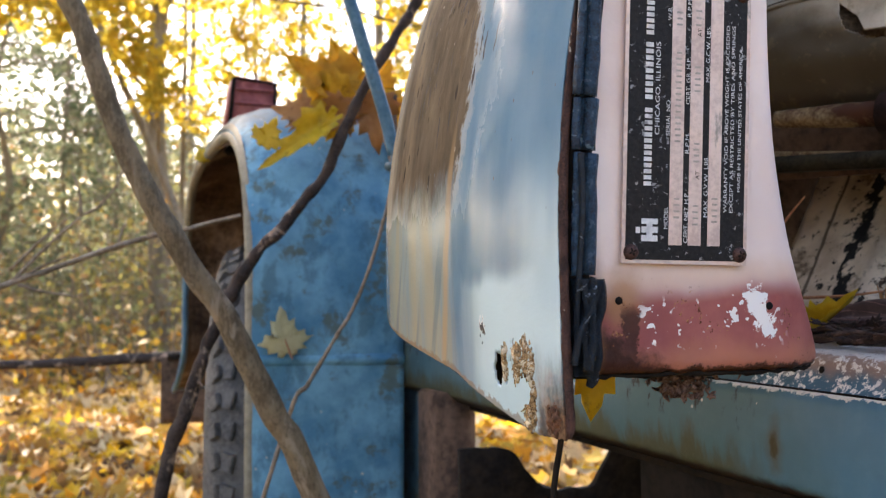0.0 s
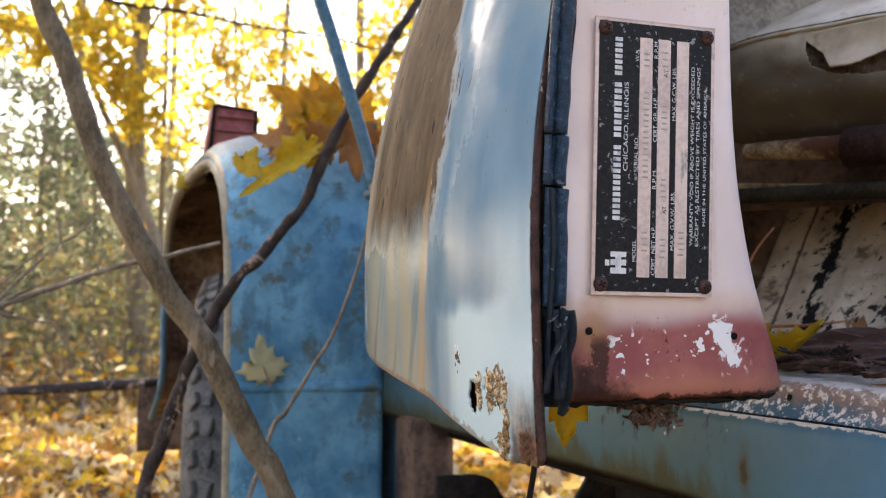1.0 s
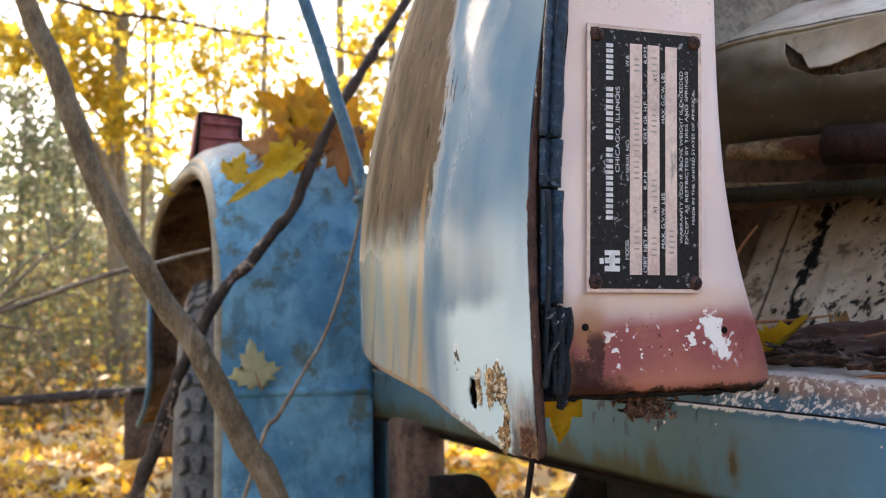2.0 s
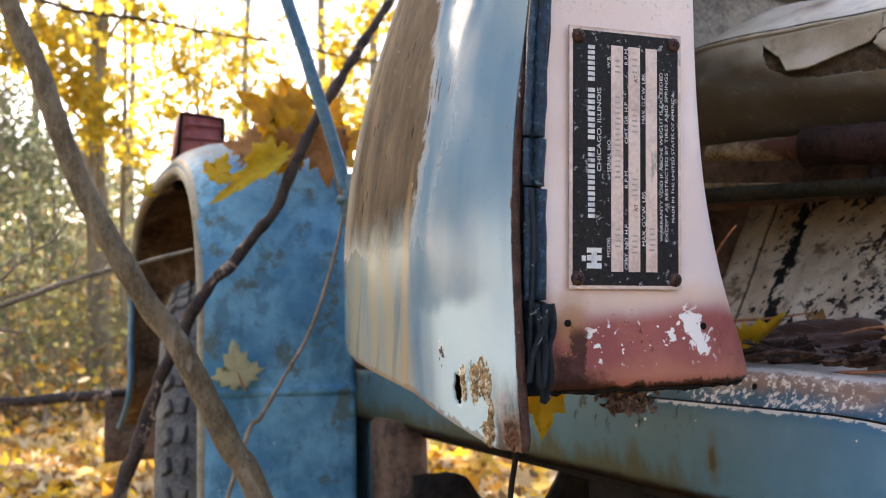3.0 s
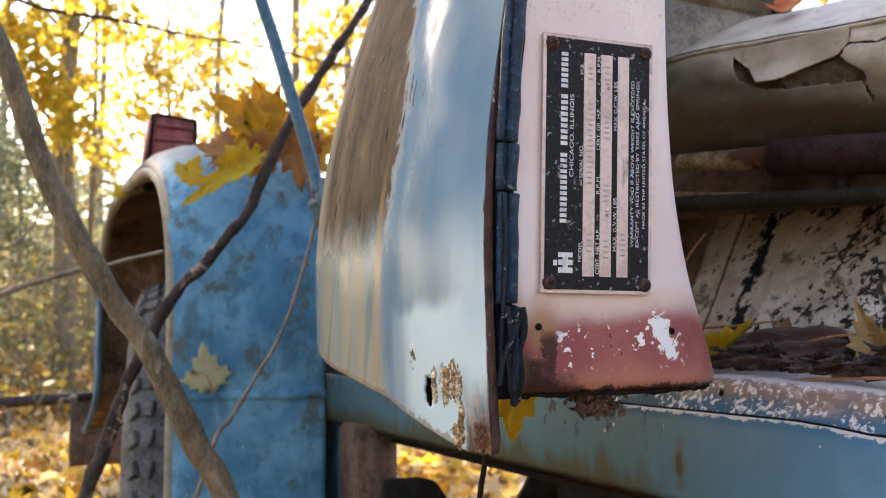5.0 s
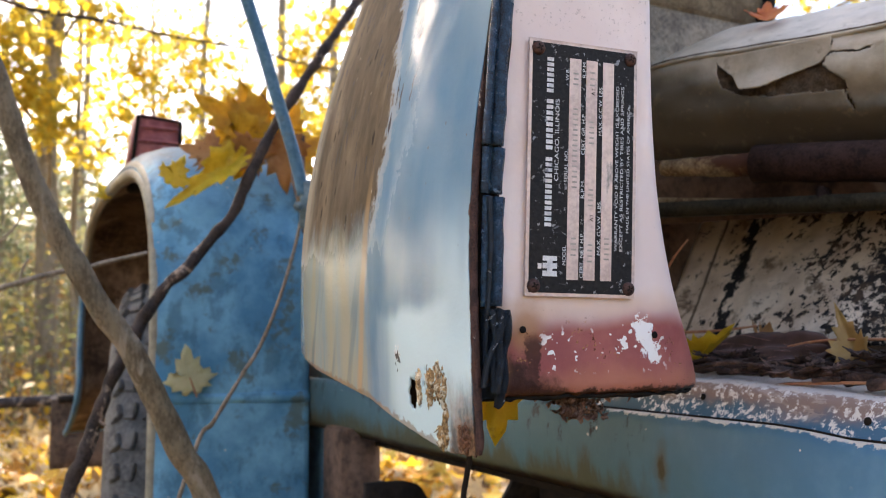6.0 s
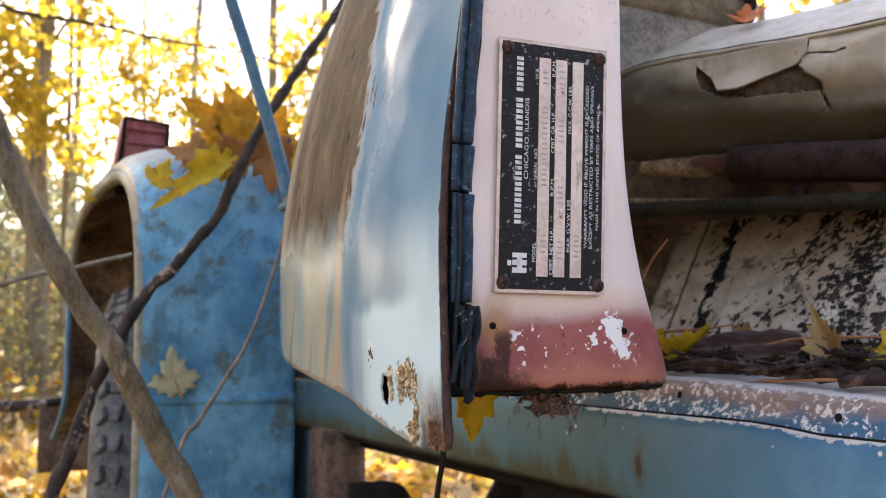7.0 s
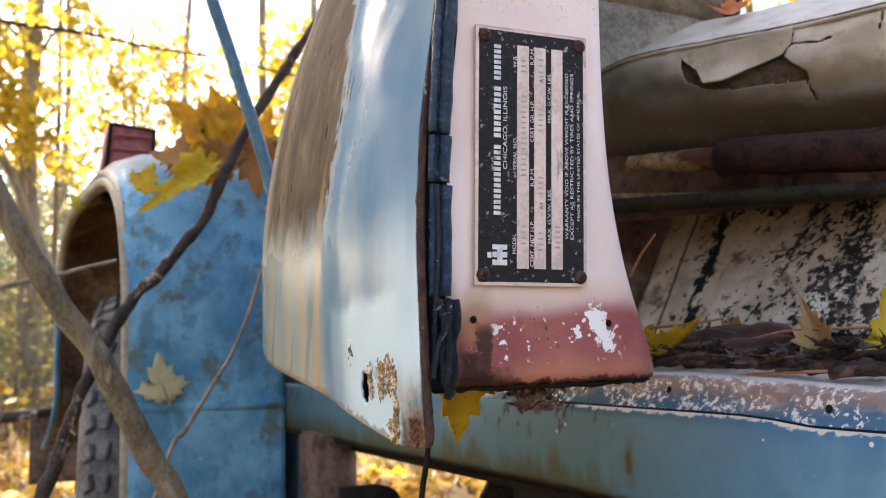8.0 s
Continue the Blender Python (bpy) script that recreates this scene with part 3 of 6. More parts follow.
MAT = {
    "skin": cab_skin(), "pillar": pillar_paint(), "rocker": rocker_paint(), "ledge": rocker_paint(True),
    "fender": fender_paint(), "riser": riser_paint(),
    # cream of the fender edge, with the sun that catches it put in
    "lip": plain("cream_sunlit_edge", (0.18, 0.165, 0.125), (0.32, 0.295, 0.230), 14, 0.55, kind="world", third=(0.10, 0.15, 0.21), cover=(0.55, 0.7)),
    "rust": plain("brown_rust", (0.045, 0.022, 0.014), (0.17, 0.075, 0.04), 60, 0.8, kind="world", relief=0.5, third=(0.28, 0.11, 0.04), cover=(0.58, 0.7)),
    "edge_rust": plain("rusty_panel_edge", (0.022, 0.011, 0.009), (0.090, 0.042, 0.032), 120, 0.6, kind="world", relief=0.8, depth=0.0015, third=(0.46, 0.42, 0.36), cover=(0.63, 0.66)),
    "crust": plain("flaking_golden_rust", (0.03, 0.014, 0.008), (0.78, 0.52, 0.25), 430, 0.25, 0.65, kind="world", relief=1.0, depth=0.004, third=(0.98, 0.90, 0.72), cover=(0.52, 0.56), spec=0.8),
    # pale flecks in both seal rubbers stand in for small glints
    "rubber": plain("weathered_black_rubber", (0.004, 0.014, 0.030), (0.018, 0.055, 0.105), 170, 0.26, kind="world", relief=0.9, depth=0.003, third=(0.12, 0.20, 0.28), cover=(0.62, 0.65), gloss=0.15, spec=0.45),
    "tar": plain("glossy_black_rubber", (0.002, 0.003, 0.006), (0.008, 0.018, 0.031), 260, 0.13, kind="world", relief=1.0, depth=0.004, third=(0.40, 0.42, 0.44), cover=(0.63, 0.65), spec=0.5),
    "tyre": plain("dusty_tyre_rubber", (0.056, 0.055, 0.056), (0.150, 0.146, 0.144), 18, 0.75, kind="world", relief=0.4, third=(0.06, 0.06, 0.06), cover=(0.6, 0.75), spec=0.2),
    "dark": plain("near_black", (0.006, 0.005, 0.005), (0.022, 0.017, 0.014), 15, 0.85, kind="world", spec=0.12),
    "liner": plain("brown_undercoating", (0.045, 0.028, 0.020), (0.16, 0.098, 0.066), 12, 0.85, kind="world", relief=0.4, third=(0.30, 0.20, 0.14), cover=(0.54, 0.66), spec=0.2),
    "undercoat": plain("rusty_brown_undercoat", (0.042, 0.026, 0.018), (0.16, 0.104, 0.072), 12, 0.85, kind="world", relief=0.4, third=(0.34, 0.24, 0.17), cover=(0.50, 0.64), spec=0.2),
    "blue": plain("dull_blue_paint", (0.04, 0.12, 0.20), (0.10, 0.22, 0.33), 25, 0.45, kind="world", third=(0.12, 0.13, 0.11), cover=(0.58, 0.7)),
    "greyblue": plain("grey_blue_paint", (0.10, 0.15, 0.17), (0.20, 0.27, 0.30), 25, 0.5, kind="world"),
    # the same vinyl twice: with the painted shade and without it
    "vinyl": seat_vinyl(), "unshaded_vinyl": seat_vinyl(False),
    "padding": plain("brown_seat_padding", (0.07, 0.05, 0.035), (0.18, 0.13, 0.09), 80, 0.95, kind="world", relief=0.8, depth=0.004),
    "wornwood": plain("pale_worn_tube", (0.13, 0.075, 0.035), (0.36, 0.26, 0.15), 45, 0.65, kind="world", third=(0.08, 0.03, 0.016), cover=(0.50, 0.60), spec=0.2),
    "darkrust": plain("dark_rusted_tube", (0.014, 0.007, 0.006), (0.052, 0.026, 0.021), 55, 0.8, kind="world", relief=0.6, spec=0.2),
    "greyrail": plain("dusty_grey_rail", (0.016, 0.014, 0.009), (0.050, 0.043, 0.029), 40, 0.75, kind="world", spec=0.15),
    "backwall": plain("faded_interior_paint", (0.11, 0.085, 0.06), (0.27, 0.22, 0.16), 28, 0.7, kind="world", third=(0.12, 0.09, 0.06), cover=(0.55, 0.7)),
    "plate": plain("black_plate_enamel", (0.009, 0.008, 0.009), (0.022, 0.020, 0.021), 500, 0.50, kind="world", relief=0.3, depth=0.0004, third=(0.26, 0.26, 0.27), cover=(0.605, 0.63), spec=0.15),
    "alu": plain("bare_plate_metal", (0.49, 0.37, 0.335), (0.69, 0.545, 0.49), 60, 0.45, 0.2, kind="world", relief=0.2, depth=0.0004, third=(0.28, 0.25, 0.23), cover=(0.60, 0.68)),
    "ink": plain("white_plate_print", (0.48, 0.48, 0.50), (0.74, 0.73, 0.73), 160, 0.5, kind="world", relief=0.1, depth=0.0003, third=(0.2, 0.2, 0.22), cover=(0.62, 0.68)),
    "stamp": plain("stamped_figures", (0.26, 0.23, 0.21), (0.40, 0.36, 0.33), 160, 0.5, 0.2, kind="world"),
    "screw": plain("rusty_screw", (0.03, 0.015, 0.013), (0.11, 0.058, 0.048), 220, 0.6, 0.3, kind="world", relief=0.5, depth=0.0008),
    "lens": plain("faded_red_lens", (0.17, 0.040, 0.042), (0.32, 0.105, 0.098), 30, 0.40, kind="world"),
    "bark": plain("smooth_grey_brown_bark", (0.085, 0.066, 0.042), (0.205, 0.163, 0.108), 40, 0.8, kind="world", relief=0.7, third=(0.27, 0.225, 0.17), cover=(0.54, 0.62), stretch=(1, 1, 0.5)),
    # lighter patches: pale scraped bark, with sunlit spots put into the colour
    "darkbark": plain("wet_dark_bark", (0.014, 0.010, 0.009), (0.062, 0.044, 0.037), 45, 0.7, spec=0.25, kind="world", relief=0.8, depth=0.003, third=(0.34, 0.25, 0.19), cover=(0.56, 0.63)),
    "twig": plain("grey_twig_bark", (0.125, 0.100, 0.074), (0.31, 0.250, 0.19), 40, 0.75, kind="world", relief=0.4),
    "trunk": plain("forest_trunk_bark", (0.13, 0.115, 0.085), (0.27, 0.245, 0.20), 9, 0.9, kind="world", relief=0.6, depth=0.01, stretch=(1, 1, 0.3)),
    "stem": plain("red_leaf_stem", (0.32, 0.12, 0.07), (0.52, 0.26, 0.14), 40, 0.5),
    "debris": plain("rotten_leaf_debris", (0.018, 0.013, 0.012), (0.07, 0.042, 0.035), 60, 0.85, kind="world", relief=0.8, depth=0.004, third=(0.17, 0.10, 0.08), cover=(0.50, 0.62)),
    "flakes": plain("brown_rust_flakes", (0.08, 0.045, 0.038), (0.27, 0.165, 0.135), 220, 0.8, kind="world", relief=0.8, depth=0.002, third=(0.36, 0.24, 0.20), cover=(0.56, 0.62)),
    "vein": plain("pale_leaf_vein", (0.14, 0.075, 0.068), (0.24, 0.14, 0.125), 60, 0.6),
    "leaf_dark": leaf_material("dark_wet_leaf", (0.055, 0.028, 0.026), (0.105, 0.058, 0.052), (0.15, 0.09, 0.078), 0.1),
    # blue darkened for the inner panel, its shade put into the colour
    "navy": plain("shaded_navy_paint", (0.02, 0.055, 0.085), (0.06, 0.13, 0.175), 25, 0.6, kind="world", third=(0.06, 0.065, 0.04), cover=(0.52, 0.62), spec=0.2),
    "soil": plain("forest_soil", (0.08, 0.05, 0.022), (0.28, 0.17, 0.05), 5, 0.95, kind="world", relief=0.8, depth=0.03, third=(0.30, 0.20, 0.06), cover=(0.5, 0.65)),
    "leaf_yellow": leaf_material("bright_yellow_leaf", (0.62, 0.42, 0.01), (0.80, 0.60, 0.04), (0.48, 0.28, 0.02)),
    "leaf_gold": leaf_material("golden_maple_leaf", (0.60, 0.34, 0.012), (0.80, 0.52, 0.03), (0.36, 0.17, 0.015), 0.5),
    "leaf_brown": leaf_material("rusty_brown_leaf", (0.42, 0.20, 0.06), (0.58, 0.32, 0.12), (0.22, 0.10, 0.04), 0.45),
    "leaf_tan": leaf_material("tan_curled_leaf", (0.46, 0.27, 0.09), (0.60, 0.40, 0.15), (0.34, 0.22, 0.06)),
    "leaf_pale": leaf_material("pale_cream_leaf", (0.54, 0.52, 0.30), (0.68, 0.66, 0.43), (0.44, 0.39, 0.20)),
    "leaf_orange": leaf_material("bright_orange_leaf", (0.60, 0.14, 0.02), (0.75, 0.25, 0.04), (0.45, 0.09, 0.02)),
    "litter": foliage("fallen_leaves", [(0.78, 0.50, 0.02), (0.84, 0.64, 0.08), (0.46, 0.25, 0.09), (0.76, 0.56, 0.26), (0.80, 0.70, 0.48), (0.26, 0.15, 0.06), (0.12, 0.07, 0.035), (0.78, 0.38, 0.03), (0.34, 0.30, 0.08)], 0.42, (0.85, 0.78, 0.70)),
    "maple": foliage("yellow_maple_foliage", [(0.70, 0.50, 0.03), (0.76, 0.60, 0.07), (0.50, 0.47, 0.09), (0.70, 0.50, 0.035), (0.40, 0.38, 0.06)], 0.62),
    "conifer": foliage("grey_green_needles", [(0.12, 0.17, 0.10), (0.20, 0.25, 0.16), (0.33, 0.37, 0.26), (0.15, 0.20, 0.12)], 0.45),
    "brush": foliage("mixed_autumn_brush", [(0.25, 0.30, 0.14), (0.46, 0.40, 0.12), (0.21, 0.27, 0.14), (0.42, 0.26, 0.12), (0.35, 0.39, 0.24), (0.20, 0.15, 0.09)], 0.45),
}


# ---- building helpers ----
def mesh_of(name, bm, material, smooth=True):
    me = bpy.data.meshes.new(name)
    bm.normal_update()
    bm.to_mesh(me)
    bm.free()
    me.materials.append(MAT[material])
    for p in me.polygons:
        p.use_smooth = smooth
    return me


def part(name, bm, material, parent, label="", smooth=True):
    """One mesh, given in world coordinates, under a thing or a part."""
    ob = new(name, mesh_of(name, bm, material, smooth))
    ob.parent = parent
    ob.matrix_parent_inverse = parent.matrix_basis.inverted() if parent.parent is None else Matrix()
    if parent.parent is not None:
        ob.matrix_parent_inverse = (parent.parent.matrix_basis @ parent.matrix_parent_inverse @ parent.matrix_basis).inverted()
    return tagged(ob, label)


def thing(name, base, label, category, group="", kind=""):
    ob = new(name)
    ob.empty_display_size = 0.05
    ob.matrix_basis = Matrix.Translation(base)
    return tagged(ob, label, category, group, kind)


def solo(name, bm, material, base, label, category, group="", kind="", smooth=True):
    """A thing of one mesh, given in world coordinates, with its origin at base."""
    bmesh.ops.translate(bm, verts=bm.verts, vec=-Vector(base))
    ob = new(name, mesh_of(name, bm, material, smooth))
    ob.matrix_basis = Matrix.Translation(base)
    return tagged(ob, label, category, group, kind)


def thicken(bm, thick):
    """Gives an open surface a back, thick metres behind its normals, and a rim."""
    bm.normal_update()
    front = list(bm.faces)
    rim = [(e.verts[0], e.verts[1]) if e.link_loops[0].vert == e.verts[0] else (e.verts[1], e.verts[0]) for e in bm.edges if e.is_boundary]
    back = {v: bm.verts.new(v.co - v.normal * thick) for v in list(bm.verts)}
    for f in front:
        bm.faces.new([back[v] for v in reversed(f.verts)])
    for a, b in rim:
        bm.faces.new((b, a, back[a], back[b]))


def sheet(fn, nu, nv, thick=0.0, us=(0, 1), vs=(0, 1), skip=None):
    """A surface fn(u, v) -> point, given a thickness away from its normal."""
    bm = bmesh.new()
    rows = [[bm.verts.new(fn(us[0] + (us[1] - us[0]) * i / nu, vs[0] + (vs[1] - vs[0]) * j / nv)) for j in range(nv + 1)] for i in range(nu + 1)]
    for i in range(nu):
        for j in range(nv):
            if skip and skip(us[0] + (us[1] - us[0]) * (i + 0.5) / nu, vs[0] + (vs[1] - vs[0]) * (j + 0.5) / nv):
                continue
            bm.faces.new((rows[i][j], rows[i + 1][j], rows[i + 1][j + 1], rows[i][j + 1]))
    loose = [v for v in bm.verts if not v.link_faces]
    bmesh.ops.delete(bm, geom=loose, context="VERTS")
    if thick:
        thicken(bm, thick)
    return bm


def curve_points(points, steps=6):
    """Catmull-Rom through the points."""
    p = [Vector(q) for q in points]
    p = [p[0] * 2 - p[1]] + p + [p[-1] * 2 - p[-2]]
    out = []
    for i in range(1, len(p) - 2):
        for k in range(steps):
            t = k / steps
            a, b, c, d = p[i - 1], p[i], p[i + 1], p[i + 2]
            out.append(0.5 * ((2 * b) + (c - a) * t + (2 * a - 5 * b + 4 * c - d) * t * t + (3 * b - a - 3 * c + d) * t ** 3))
    out.append(p[-2].copy())
    return out


def tube(points, radius, seg=10, steps=6, rough=0.0, squash=1.0, bm=None, seed=0):
    """A round bar along the points. radius: one number or (start, end)."""
    bm = bm or bmesh.new()
    pts = curve_points(points, steps) if steps > 1 else [Vector(q) for q in points]
    r0, r1 = radius if isinstance(radius, tuple) else (radius, radius)
    rings = []
    side = None
    for i, c in enumerate(pts):
        d = (pts[min(i + 1, len(pts) - 1)] - pts[max(i - 1, 0)]).normalized()
        if side is None:
            side = d.orthogonal().normalized()
        side = (side - d * side.dot(d)).normalized()
        up = d.cross(side)
        r = r0 + (r1 - r0) * i / (len(pts) - 1)
        ring = []
        for k in range(seg):
            a = 2 * math.pi * k / seg
            q = side * math.cos(a) + up * math.sin(a) * squash
            rr = r * (1 + rough * noise.noise((c + q * r) * (0.35 / max(r, 0.004)) + Vector((seed, seed, 0))))
            ring.append(bm.verts.new(c + q * rr))
        rings.append(ring)
    for a, b in zip(rings, rings[1:]):
        for k in range(seg):
            bm.faces.new((a[k], a[(k + 1) % seg], b[(k + 1) % seg], b[k]))
    bm.faces.new(rings[0][::-1])
    bm.faces.new(rings[-1])
    return bm


def box(lo, hi, bevel=0.002, bm=None, m=None):
    bm = bm or bmesh.new()
    made = bmesh.ops.create_cube(bm, size=1.0)["verts"]
    lo, hi = Vector(lo), Vector(hi)
    for v in made:
        v.co = Vector((lo[k] + (hi[k] - lo[k]) * (v.co[k] + 0.5) for k in range(3)))
        if m:
            v.co = m @ v.co
    if bevel:
        edges = list({e for v in made for e in v.link_edges})
        bmesh.ops.bevel(bm, geom=edges, offset=bevel, segments=2, affect="EDGES")
    return bm


def disc(centre, normal, radius, depth, seg=14, dome=0.0, bm=None):
    """A short round stud on a surface."""
    bm = bm or bmesh.new()
    n = Vector(normal).normalized()
    a = n.orthogonal().normalized()
    b = n.cross(a)
    c = Vector(centre)
    prof = [(1.0, 0.0), (1.0, depth * 0.45), (0.82, depth * 0.8 + dome * 0.5), (0.45, depth + dome * 0.85)]
    rings = [[bm.verts.new(c + (a * math.cos(2 * math.pi * k / seg) + b * math.sin(2 * math.pi * k / seg)) * radius * r + n * h) for k in range(seg)] for r, h in prof]
    for p, q in zip(rings, rings[1:]):
        for k in range(seg):
            bm.faces.new((p[k], p[(k + 1) % seg], q[(k + 1) % seg], q[k]))
    top = bm.verts.new(c + n * (depth + dome))
    for k in range(seg):
        bm.faces.new((rings[-1][k], rings[-1][(k + 1) % seg], top))
    bm.faces.new(rings[0][::-1])
    return bm


# ---- the truck ----
truck = thing("pickup_truck", (0.9, 1.2, 0.0), "derelict faded blue work truck with open cab, rusting among fallen leaves", "truck")


def lean_in(z):
    """How far the cab side leans inwards at a height."""
    if z > 0.95:
        return 0.9 * 0.20 ** 2 + 0.36 * (z - 0.95)
    return (0.9 if z > 0.75 else 0.35) * (z - 0.75) ** 2


def side_at(s, z):
    """The cab's outer side: s metres along its level section from the door edge to the back."""
    y0, y1, a, b = 0.372, 0.50, 0.30, 0.25
    straight = y1 - y0
    if s < straight:
        y = y0 + s
        x = 0.2085 - 0.005 * math.sin(math.pi * s / straight)
    else:
        k = min((s - straight) / 0.46, 1.0)
        if k < 0.5:
            d = k / 0.5 * 0.79
            y, x = y1 + a * d, 0.2085 + b * (1 - (1 - d ** 3) ** (1 / 3))
        else:
            e = 0.2023 + (1 - 0.2023) * (k - 0.5) / 0.5
            x, y = 0.2085 + b * e, y1 + a * (1 - (1 - e) ** 3) ** (1 / 3)
    return x + lean_in(z), y


def skin_bottom(y):
    d = max(y - 0.395, 0.0)
    return 0.6565 + 0.225 * d - 0.25 * d * d if d < 0.205 else 0.6921 + 0.17 * (d - 0.205)


SKIN_LEN = 0.128 + 0.46


def skin_point(u, v):
    s = u * SKIN_LEN
    x, y = side_at(s, 0.75)
    zb = skin_bottom(y) + 0.0008 * noise.noise((y * 300, 0, 0))
    z = zb + (1.34 - zb) * v ** 1.35
    x, y = side_at(s, z)
    # slight dents of old sheet metal
    x += 0.0012 * noise.noise((y * 9, z * 7, 0)) + 0.0004 * noise.noise((y * 40, z * 30, 3))
    return Vector((x, y, z))


def rusted_through(u, v):
    p = skin_point(u, v)
    dy, dz = (p.y - 0.4278) / 0.0050, (p.z - 0.6848) / 0.0088
    if dy * dy + dz * dz + 0.5 * noise.noise(p * 300) < 1.0:
        return True
    # small breaks through the scabs
    return 0.400 < p.y < 0.422 and 0.678 < p.z < 0.699 and noise.noise((p.y * 420, p.z * 210, 7)) > 0.48


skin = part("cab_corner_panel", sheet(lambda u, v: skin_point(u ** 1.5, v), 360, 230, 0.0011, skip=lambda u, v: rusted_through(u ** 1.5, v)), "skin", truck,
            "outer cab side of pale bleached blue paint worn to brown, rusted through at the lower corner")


def edge_point(u, v):
    z = 0.6572 + 0.683 * v
    x, y = side_at(0.0, z)
    w = 0.0044 * min(1.0, 0.55 + 90 * (z - 0.6572))
    return Vector((x - 0.001 + w * u + 0.0005 * noise.noise((z * 260, u * 3, 1)), y - 0.0022 + 0.0014 * abs(u - 0.5) + 0.0006 * noise.noise((z * 180, u * 4, 9)), z))


part("panel_edge", sheet(edge_point, 5, 200, 0.004), "edge_rust", skin, "folded door edge, brown with rust")


def crust_at(yc, zc, wy, wz, seed):
    def point(u, v):
        k = (u - 0.5) * 2
        y = yc + wy * k * (0.72 + 0.75 * noise.noise((v * 7, seed, 2)) + 0.25 * noise.noise((v * 31, seed, 8))) + 0.003 * noise.noise((v * 6, seed, 0))
        z = zc + wz * (v - 0.5) * 2 + 0.006 * noise.noise((u * 5, seed, 4)) * (2 * v - 1)
        x, _ = side_at(max(y - 0.372, 0), z)
        rise = 0.0018 * max(0.0, 1 - k * k) * (1 - (2 * v - 1) ** 4)
        return Vector((x - 0.0004 - rise * (0.55 + 0.9 * noise.noise((y * 420, z * 420, seed))), y, z))
    return sheet(point, 22, 40, 0.0012)


for yc, zc, wy, wz, seed, mat, lab in (
        (0.4205, 0.6880, 0.0024, 0.0080, 3, "crust", "flaking golden rust beside the hole"), (0.4090, 0.6885, 0.0036, 0.0075, 7, "crust", "flaking golden rust beside the hole"),
        (0.4010, 0.6915, 0.0030, 0.0090, 9, "crust", "flaking golden rust beside the hole"), (0.3955, 0.6790, 0.0021, 0.0170, 11, "crust", "flaking golden rust running down"),
        (0.4000, 0.6635, 0.0042, 0.0048, 13, "crust", "flaking golden rust at the lower tip"), (0.3800, 0.6645, 0.0056, 0.0062, 15, "rust", "orange brown rust at the panel tip")):
    part("rust_scab", crust_at(yc, zc, wy, wz, seed), mat, skin, lab)
shards = bmesh.new()
rs = random.Random(31)
for k in range(230):
    yc, zc, wy, wz = ((0.4205, 0.688, 0.003, 0.008), (0.409, 0.688, 0.0045, 0.008), (0.401, 0.691, 0.0035, 0.009), (0.3955, 0.679, 0.003, 0.017), (0.400, 0.6635, 0.005, 0.005))[k % 5]
    y, z = yc + rs.uniform(-1, 1) * wy, zc + rs.uniform(-1, 1) * wz
    m = Matrix.Translation((side_at(max(y - 0.372, 0), z)[0] - rs.uniform(0.0008, 0.0022), y, z)) @ Euler((rs.gauss(0, 0.5), rs.gauss(0, 0.5), rs.gauss(0, 0.5))).to_matrix().to_4x4()
    r = rs.uniform(0.0005, 0.0015)
    ring = [m @ Vector((0, r * 0.6 * math.cos(a) * rs.uniform(0.6, 1.2), r * math.sin(a) * rs.uniform(0.6, 1.4))) for a in (0.3, 1.5, 2.6, 3.9, 5.2)]
    front = [shards.verts.new(q) for q in ring]
    back = [shards.verts.new(q + Vector((0.0003, 0, 0))) for q in ring]
    shards.faces.new(front)
    shards.faces.new(back[::-1])
    for a in range(5):
        shards.faces.new((front[a], back[a], back[(a + 1) % 5], front[(a + 1) % 5]))
tagged(part("rust_shards", shards, "crust", skin, "loose golden rust flakes", smooth=False), kind="stuff")
# dark sheet added to stand for the shade inside the rust hole
part("backing_plate", sheet(lambda u, v: Vector((0.2165, 0.396 + 0.10 * u, 0.672 + 0.05 * v)), 2, 2, 0.001), "dark", skin, "dark sheet added to black out the rust hole")


# door pillar
def pillar_right(z):
    return 0.3200 + 0.066 * math.exp(-max(z - 0.684, -0.01) / 0.050)


def pillar_y(x, z):
    return 0.3735 - 0.12 * (x - 0.247) - 0.048 * (z - 0.737) + 8.4 * max(x - 0.312, 0) ** 2


def pillar_point(u, v):
    z = 0.684 + 0.66 * v ** 1.3
    xr = pillar_right(z)
    total = (xr - 0.222) + 0.075
    s = u * total
    flat = xr - 0.222 - 0.010
    if s < flat:
        x, back = 0.222 + s, 0.0
    elif s < flat + 0.0157:
        k = (s - flat) / 0.010
        x, back = 0.222 + flat + 0.010 * math.sin(k), 0.010 * (1 - math.cos(k))
    else:
        x, back = xr + 0.0, 0.010 + (s - flat - 0.0157)
    y = pillar_y(x, z)
    y += 0.0006 * noise.noise((x * 30, z * 22, 0))
    # the foot curls under
    foot = max(0.0, 0.690 - z) / 0.006
    return Vector((x, y + back + 0.003 * foot * foot, z + 0.0012 * noise.noise((x * 140, 3, 0)) * (1 if v < 0.05 else 0)))


pillar = part("door_pillar", sheet(pillar_point, 90, 110, 0.002), "pillar", truck, "white door pillar with red primer, chips and rust at its foot")
foot_bm = sheet(lambda u, v: Vector((0.228 + 0.143 * u, pillar_y(0.228 + 0.143 * u, 0.686) + 0.004 + 0.045 * v, 0.6848 - 0.003 * abs(noise.noise((u * 26, v * 5, 0))))), 50, 10, 0.002)
